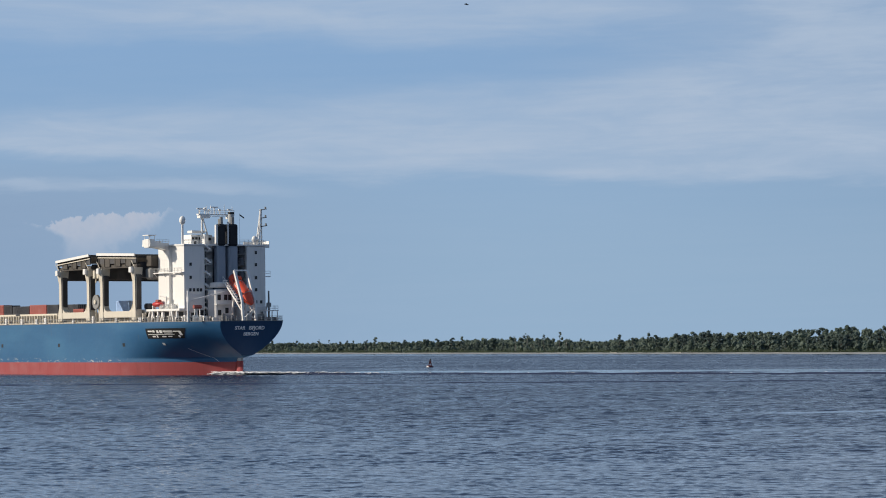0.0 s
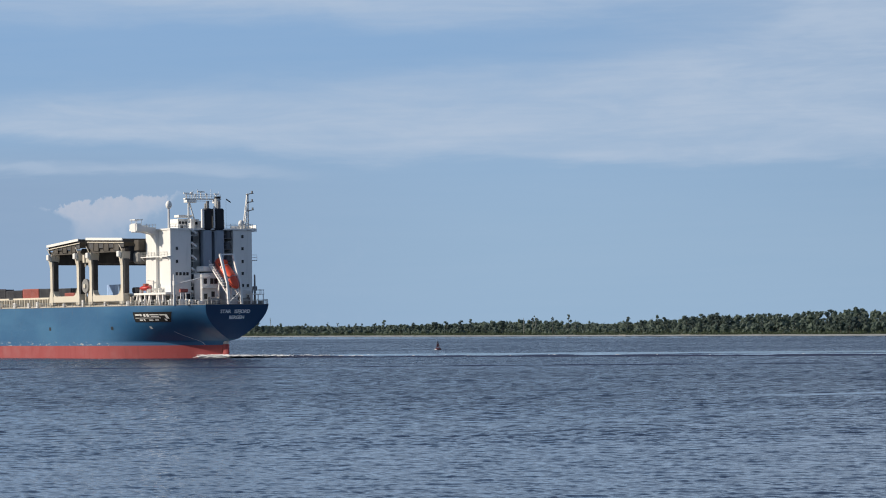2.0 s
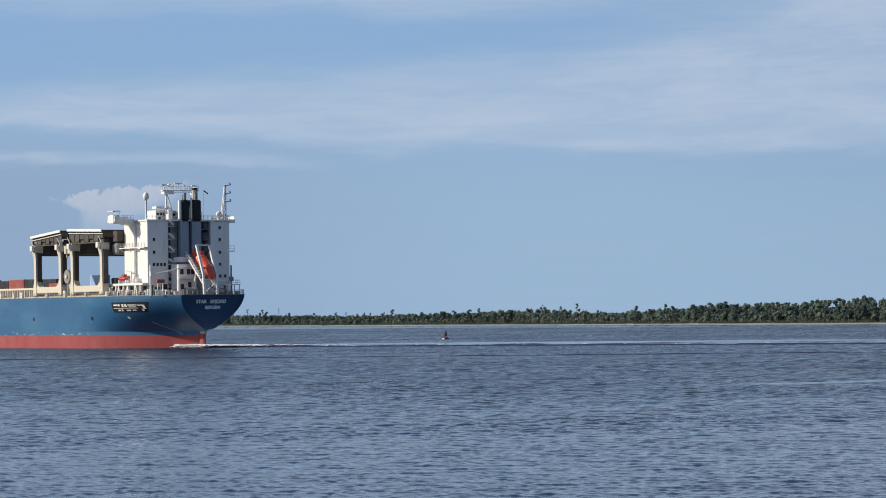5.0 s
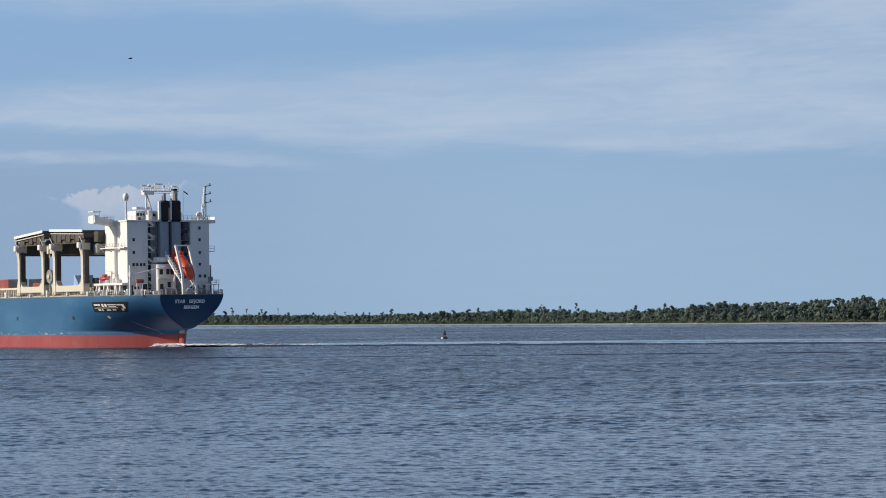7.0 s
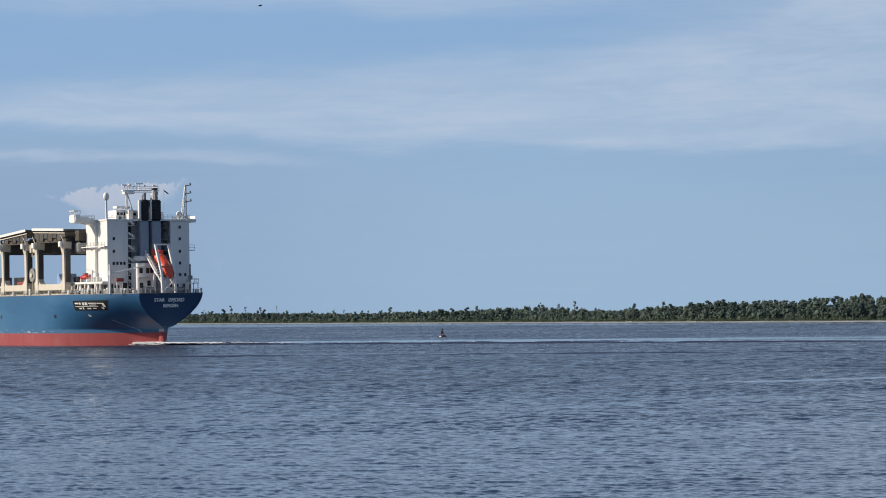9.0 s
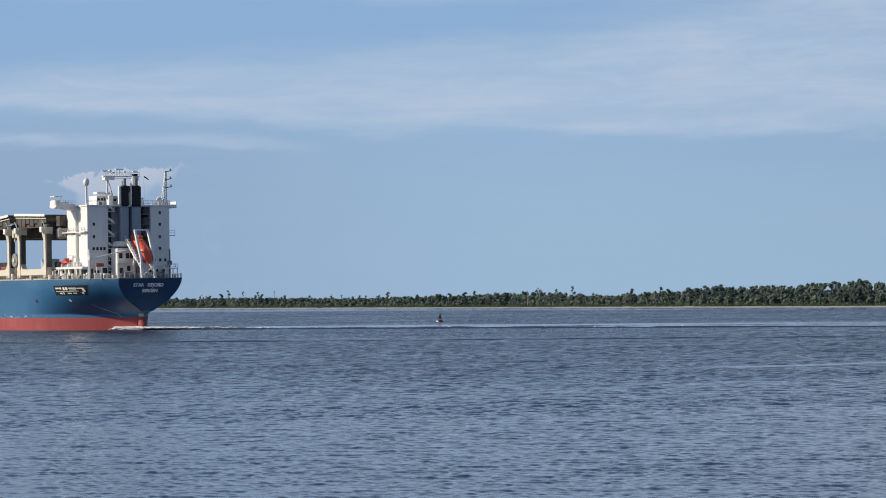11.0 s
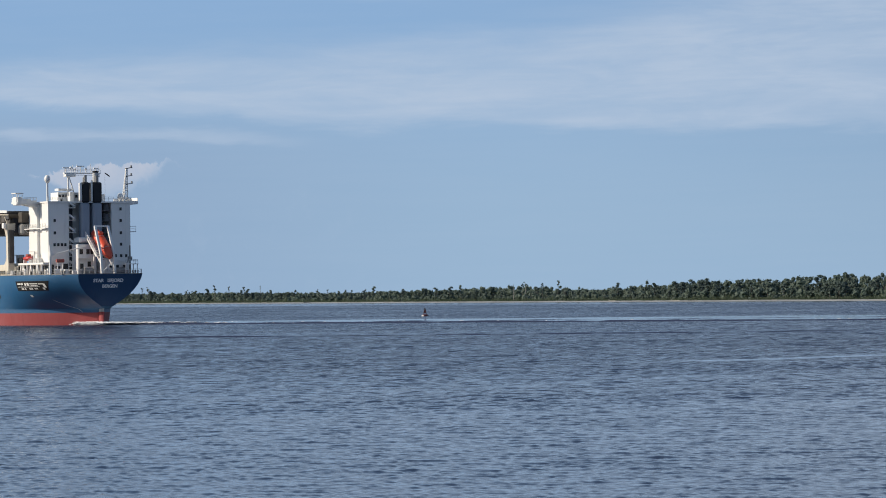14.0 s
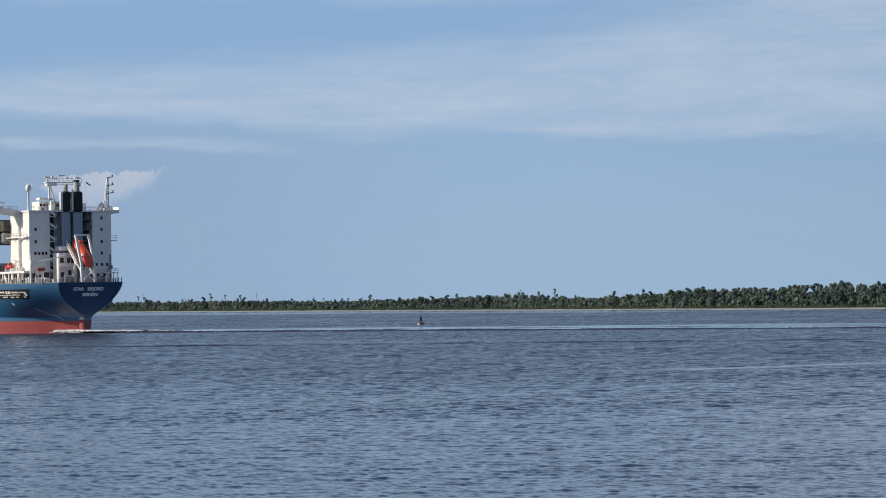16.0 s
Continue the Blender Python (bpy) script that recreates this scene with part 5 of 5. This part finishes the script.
# ---- far bank: trees, scrub
def leaf_cloud(verts, faces, centre, rx, ry, rz, count, size, rng):
    """Leaf sprays scattered through a soft lumpy volume, facing outwards and up."""
    for i in range(count):
        v = Vector((rng.gauss(0, 0.52), rng.gauss(0, 0.52), rng.gauss(0, 0.52)))
        if v.length > 0.92:
            v *= rng.uniform(0.80, 0.95) / v.length
        p = Vector((centre[0] + v.x * rx, centre[1] + v.y * ry, centre[2] + v.z * rz))
        n1 = (v + Vector((rng.uniform(-1, 1), rng.uniform(-1, 1), rng.uniform(-0.5, 1.0))) * 0.9).normalized()
        t1 = n1.cross(Vector((rng.uniform(-1, 1), rng.uniform(-1, 1), rng.uniform(-1, 1)))).normalized()
        t2 = n1.cross(t1)
        s = size * rng.uniform(0.5, 1.4)
        k = len(verts)
        verts += [p - t1 * s, p - t2 * s * 0.55 + n1 * s * 0.2, p + t1 * s, p + t2 * s * 0.6 + n1 * s * 0.2]
        faces.append((k, k + 1, k + 2, k + 3))


def clump(verts, faces, centre, r, squash, leaves, size, rng):
    """A solid ragged clump of foliage: a lumpy core with leaf sprays standing out of it."""
    bm = B()
    bmesh.ops.create_icosphere(bm, subdivisions=2, radius=1.0)
    base, seed = len(verts), rng.uniform(0, 90)
    for v in bm.verts:
        k = r * (0.72 + 0.75 * noise.noise(v.co * 2.1 + Vector((seed, 0, 0))) + rng.uniform(-0.28, 0.28))
        verts.append(Vector((centre[0] + v.co.x * k, centre[1] + v.co.y * k, centre[2] + v.co.z * k * squash)))
    for f in bm.faces:
        faces.append(tuple(base + v.index for v in f.verts))
    bm.free()
    for i in range(leaves):
        v = Vector((rng.gauss(0, 1), rng.gauss(0, 1), rng.gauss(0, 1))).normalized()
        k = r * (0.80 + 0.75 * noise.noise(v * 2.1 + Vector((seed, 0, 0)))) * rng.uniform(0.80, 1.22)
        p = Vector((centre[0] + v.x * k, centre[1] + v.y * k, centre[2] + v.z * k * squash))
        w = (v + Vector((rng.uniform(-1, 1), rng.uniform(-1, 1), rng.uniform(-1, 1))) * 0.75).normalized()
        t1 = w.cross(Vector((rng.uniform(-1, 1), rng.uniform(-1, 1), rng.uniform(-1, 1)))).normalized()
        t2 = w.cross(t1)
        s = size * rng.uniform(0.6, 1.4)
        j = len(verts)
        verts += [p - t1 * s, p - t2 * s * 0.6, p + t1 * s, p + t2 * s * 0.8]
        faces.append((j, j + 1, j + 2, j + 3))


def make_tree(kind, seed, label, group, pale=False):
    """A tree about 10 m high with its base at the origin."""
    rng = random.Random(seed)
    bm = B()
    lean = (rng.uniform(-0.6, 0.6), rng.uniform(-0.6, 0.6))
    mat = PALE_BARK if pale else BARK
    verts, faces = [], []
    if kind == "round":
        split = rng.uniform(2.2, 3.4)
        bar(bm, (0, 0, -0.5), (lean[0] * 0.4, lean[1] * 0.4, split), 0.30, 0.20, 7)
        lobes = rng.randint(12, 16)
        for i in range(lobes):
            a = i * 2.4 + rng.uniform(-0.5, 0.5)
            z = 1.6 + 7.2 * (i / (lobes - 1)) + rng.uniform(-0.7, 0.7)
            r = rng.uniform(0.5, 2.5) * (1.0 if z < 6.0 else 0.6)
            c = (lean[0] + r * math.cos(a), lean[1] + r * math.sin(a), z)
            bar(bm, (lean[0] * 0.4, lean[1] * 0.4, min(split, z) - 0.4), (c[0], c[1], c[2] - 0.2), 0.13, 0.04, 5)
            clump(verts, faces, c, rng.uniform(0.6, 1.35), rng.uniform(0.7, 1.25), 80, 0.26, rng)
    elif kind == "tall":
        bar(bm, (0, 0, -0.5), (lean[0], lean[1], 9.0), 0.22, 0.07, 7)
        for i in range(8):
            a, z = i * 2.4, 3.5 + 5.6 * i / 7 + rng.uniform(-0.4, 0.4)
            c = (lean[0] * z / 9 + rng.uniform(0.1, 0.9) * math.cos(a), lean[1] * z / 9 + rng.uniform(0.1, 0.9) * math.sin(a), z)
            bar(bm, (lean[0] * z / 9, lean[1] * z / 9, z - 0.8), c, 0.07, 0.03, 5)
            clump(verts, faces, c, rng.uniform(0.55, 1.05), rng.uniform(0.8, 1.1), 45, 0.20, rng)
    elif kind == "umbrella":
        bar(bm, (0, 0, -0.5), (lean[0], lean[1], 9.3), 0.16, 0.09, 7)
        for i in range(6):
            a = i * 1.05 + rng.uniform(-0.4, 0.4)
            r = rng.uniform(0.3, 0.95)
            tip = (lean[0] + r * math.cos(a), lean[1] + r * math.sin(a), 9.1 + rng.uniform(-1.5, 0.7))
            bar(bm, (lean[0] * 0.93, lean[1] * 0.93, 8.6), tip, 0.05, 0.02, 4)
            q = rng.uniform(0.3, 0.6)
            clump(verts, faces, tip, q, 0.85, 26, 0.17, rng)
        for i in range(3):
            z, a = rng.uniform(5.5, 8.0), rng.uniform(0, 6.28)
            c = (lean[0] * z / 9.3 + 0.5 * math.cos(a), lean[1] * z / 9.3 + 0.5 * math.sin(a), z)
            leaf_cloud(verts, faces, c, 0.35, 0.35, 0.3, 16, 0.18, rng)
    else:
        bar(bm, (0, 0, -0.5), (lean[0], lean[1], 10.0), 0.20, 0.05, 7)
        for i in range(6):
            z, a = rng.uniform(4, 9), rng.uniform(0, 6.28)
            q = Vector((lean[0] * z / 10, lean[1] * z / 10, z))
            bar(bm, q, q + Vector((0.9 * math.cos(a), 0.9 * math.sin(a), 0.7)), 0.05, 0.02, 4)
        leaf_cloud(verts, faces, (lean[0], lean[1], 8.5), 0.35, 0.35, 1.5, 30, 0.22, rng)
    trunk = part("trunk", bm, mat)
    tree = new("tree")
    tagged(tree, label, "tree", group)
    trunk.parent = tree
    mesh_part("crown", verts, faces, HAZED_LEAF, tree)
    return tree


HEIGHTS = [(-700, 6.6), (-300, 7.0), (-112, 6.4), (-13, 5.4), (54, 6.4), (139, 6.8), (175, 7.6), (210, 8.4), (244, 7.4), (276, 6.0), (337, 6.1), (367, 7.4),
           (395, 9.2), (422, 10.0), (474, 10.2), (522, 11.5), (594, 11.3), (760, 11.6)]


def canopy(s):
    for (a, ha), (b2, hb) in zip(HEIGHTS, HEIGHTS[1:]):
        if s <= b2:
            return ha + (hb - ha) * (s - a) / (b2 - a)
    return HEIGHTS[-1][1]


def make_woods():
    g = "trees along the far bank"
    kinds = [make_tree("round", 20 + i, "broad green willow on the far bank", g) for i in range(7)]
    kinds += [make_tree("tall", 40 + i, "slender green tree on the far bank", g) for i in range(3)]
    palms = [make_tree("umbrella", 60 + i, "thin bare-trunked tree with a small ragged crown", g, i == 1) for i in range(5)]
    snags = [make_tree("snag", 70 + i, "grey half-dead tree with few leaves", g, True) for i in range(2)]
    rng = random.Random(9)
    spare = set(kinds + palms + snags)

    def plant(kind, s, d, h, wide=1.0):
        w = h / 10 * wide
        m = Matrix.Translation(bank(s, d, 0.7)) @ Matrix.Rotation(rng.uniform(0, 6.28), 4, "Z") @ Matrix.Diagonal((w, w, h / 10, 1))
        if kind in spare:
            spare.discard(kind)
            kind.matrix_basis = m
        else:
            copy_thing(kind, m)

    s = -420.0
    while s < 680:
        h = canopy(s) * (rng.uniform(0.6, 1.3) if s < 380 else rng.uniform(0.66, 1.2))
        k = rng.choice(kinds[:7] if rng.random() < (0.62 if s < 380 else 0.68) else kinds[7:])
        plant(k, s, rng.uniform(13, 26), h, rng.uniform(0.75, 1.25) if s < 380 else rng.uniform(0.7, 1.2))
        s += rng.uniform(4.4, 7.2) if s < 380 else rng.uniform(3.3, 5.4)
    marks = [("p", -104.4, 9.5), ("p", -95.1, 10.2), ("s", -68.3, 11.1), ("p", -56.6, 9.2), ("p", 0.3, 7.4), ("b", 49.3, 10.2), ("p", 93.7, 10.6),
             ("b", 116.6, 9.8), ("b", 213.6, 10.0), ("b", 237.1, 9.5), ("p", 279.3, 9.2), ("p", 301.2, 10.3), ("p", 317.7, 10.7), ("s", 329.1, 7.5),
             ("b", 380.1, 10.5), ("b", 503.0, 12.3), ("b", 554.2, 11.5), ("b", 580.7, 14.0), ("p", -273.0, 11.1), ("p", -259.9, 11.8), ("p", -226.8, 10.9),
             ("p", -185.5, 12.2), ("p", -162.4, 10.9), ("p", -150.6, 11.2), ("p", -126.3, 10.0), ("s", 400.2, 6.0), ("s", 273.0, 8.0), ("s", 66.0, 6.5)]
    for k, s, h in marks:
        if k == "p":
            plant(rng.choice(palms if 270 < s < 330 or rng.random() < 0.4 else kinds[7:]), s, 18, h, rng.uniform(0.8, 1.1))
        elif k == "s":
            plant(rng.choice(snags), s, 16, h, 1.0)
        else:
            plant(rng.choice(kinds[7:] + kinds[:2]), s, 18, h, 0.9 if h < 13 else 0.75)
    for i in range(56):
        s = -300 + i * 16.4 + rng.uniform(-6, 6)
        tall = rng.uniform(1.10, 1.30) if rng.random() < 0.7 else rng.uniform(1.30, 1.55)
        tall = tall if s < 360 else 1.0 + 0.4 * (tall - 1.0)
        plant(rng.choice(kinds[7:] * 3 + kinds[:3] + (palms[:3] if s < 340 else [])), s, rng.uniform(16, 28), canopy(s) * tall, rng.uniform(0.85, 1.3))
    for left in list(spare):
        plant(left, rng.uniform(-420, -320), 25, 7.0)
    # the wood behind the front row, and scrub and reeds before it
    verts, faces = [], []
    for row, low, high in ((17, 0.24, 0.46), (34, 0.66, 0.90), (54, 0.78, 0.98)):
        s = -660.0
        while s < 780:
            h = canopy(s) * rng.uniform(low, high)
            p = bank(s, row + rng.uniform(-4, 6), 0.8)
            for k in range(5):
                r = rng.uniform(1.0, 2.1) * (0.75 if k == 4 else 1.0)
                z = 0.8 + h * (0.2 + 0.19 * k) if k < 4 else 0.8 + h - r * 0.7
                spread = 1.9 - 0.3 * k
                clump(verts, faces, (p.x + rng.uniform(-spread, spread), p.y + rng.uniform(-spread, spread), z), r, rng.uniform(0.75, 1.05), 26, 0.34, rng)
            s += 5.5 if row < 20 and s < 380 else 3.4
    tagged(mesh_part("woodland", verts, faces, HAZED_LEAF), "dense green riverside wood", "woodland", kind="stuff")
    verts, faces = [], []
    s = -660.0
    while s < 780:
        p = bank(s, rng.uniform(9, 14), 0.5)
        h = rng.uniform(0.6, 2.0) * (1.5 if rng.random() < 0.25 else 1.0)
        leaf_cloud(verts, faces, (p.x, p.y, 0.5 + h * 0.5), rng.uniform(1.2, 2.6), rng.uniform(1.2, 2.6), h * 0.6, 40, 0.28, rng)
        s += 1.5
    tagged(mesh_part("scrub", verts, faces, BUSH), "low yellow-green scrub and reeds above the beach", "scrub", kind="stuff")
    # drift logs on the beach
    for s in (25, 30, 140, 455, 541, 470, 395, -40):
        bm = B()
        length = rng.uniform(2.5, 6)
        p = bank(s, 6, 0.4)
        a = rng.uniform(0, 3)
        bar(bm, (-length / 2, 0, 0), (length / 2, 0.3, 0.1), 0.28, 0.16, 7)
        bar(bm, (length * 0.3, 0.1, 0.1), (length * 0.45, 0.4, 0.9), 0.12, 0.05, 5)
        log = tagged(part("driftwood_log", bm, PALE_BARK), "bleached driftwood log on the sand", "log", "logs on the beach")
        log.matrix_basis = Matrix.Translation(p) @ Matrix.Rotation(a, 4, "Z")


make_woods()


# ---- what moves
TRACK = [(0, -44.68, 688.27, 34.94), (1, -47.6, 690.98, 34.59), (2, -50.49, 693.7, 34.24), (3, -53.32, 696.44, 33.91), (4, -56.12, 699.19, 33.58),
         (5, -58.88, 701.95, 33.27), (6, -61.59, 704.72, 32.96), (7, -64.27, 707.51, 32.66), (8, -66.9, 710.3, 32.37), (9, -69.49, 713.11, 32.08),
         (10, -72.05, 715.92, 31.81), (11, -74.56, 718.74, 31.54), (12, -77.04, 721.57, 31.29), (13, -79.48, 724.41, 31.04), (14, -81.88, 727.25, 30.8),
         (15, -84.24, 730.1, 30.56), (16, -86.56, 732.95, 30.34)]

def sky_point(x, y, dist):
    """A place dist metres away on the ray at angles given in lens units from the level straight ahead."""
    return (x * dist, dist, EYE_Z + y * dist)


def motions():
    walk(RIVER, [(0, pose(4.5, -1.5, 0)), (16, pose(-4.5, 1.5, 0))])
    walk(SHIP, [(t, pose(x, y, 0, 0, 0, 90 + a)) for t, x, y, a in TRACK])
    # the wake keeps its own heading and follows the stern
    walk(WAKE, [(t, pose(x - 3.0, y + 5.0, 0, 0, 0, WAKE_DIR)) for t, x, y, a in TRACK])
    # the bow wave spreads away from the ship's track towards the near bank
    walk(BOW_WAVE, [(t, pose(-141, 568.0 - 2.45 * t, 0, 0, 0, -15.6)) for t in (0, 4, 8, 12, 16)])
    # the buoy rides to its mooring and nods in the wake
    walk(BUOY, [(t, pose(-3.8 - 0.07 * t, 841, 0.02 * math.sin(t * 2.1), 3 * math.sin(t * 1.3), 4 * math.sin(t * 1.7 + 1), 10)) for t in range(17)])
    flights = [[(0, 0.0092, 0.1142), (0.2, 0.0027, 0.1092), (0.3, -0.0040, 0.1056), (0.4, -0.0110, 0.1062), (0.5, -0.0168, 0.1088), (0.6, -0.0236, 0.1105), (0.7, -0.0298, 0.1143), (1.0, -0.050, 0.131), (2.0, -0.12, 0.19), (16, -1.2, 0.8)],
               [(0, 0.25, 0.50), (4.5, 0.0, 0.16), (5.6, -0.072, 0.116), (6.0, -0.098, 0.1015), (6.3, -0.1192, 0.0962), (6.5, -0.1374, 0.0917), (6.7, -0.1415, 0.0862), (6.9, -0.122, 0.0855), (7.0, -0.111, 0.0875), (7.1, -0.102, 0.0918), (7.4, -0.0937, 0.1022), (7.7, -0.1013, 0.0913), (8.0, -0.1132, 0.094), (8.5, -0.1103, 0.1057), (8.7, -0.088, 0.108), (8.9, -0.0755, 0.1064), (9.0, -0.0661, 0.1043), (9.2, -0.0531, 0.0988), (9.8, 0.06, 0.075), (11.0, 0.26, 0.06), (16, 1.2, 0.1)]]
    for bird, rows in zip(BIRDS, flights):
        walk(bird, [(t, pose(*sky_point(x, y, 230), 6, 0, 80 if bird is BIRDS[0] else -70)) for t, x, y in rows])


motions()
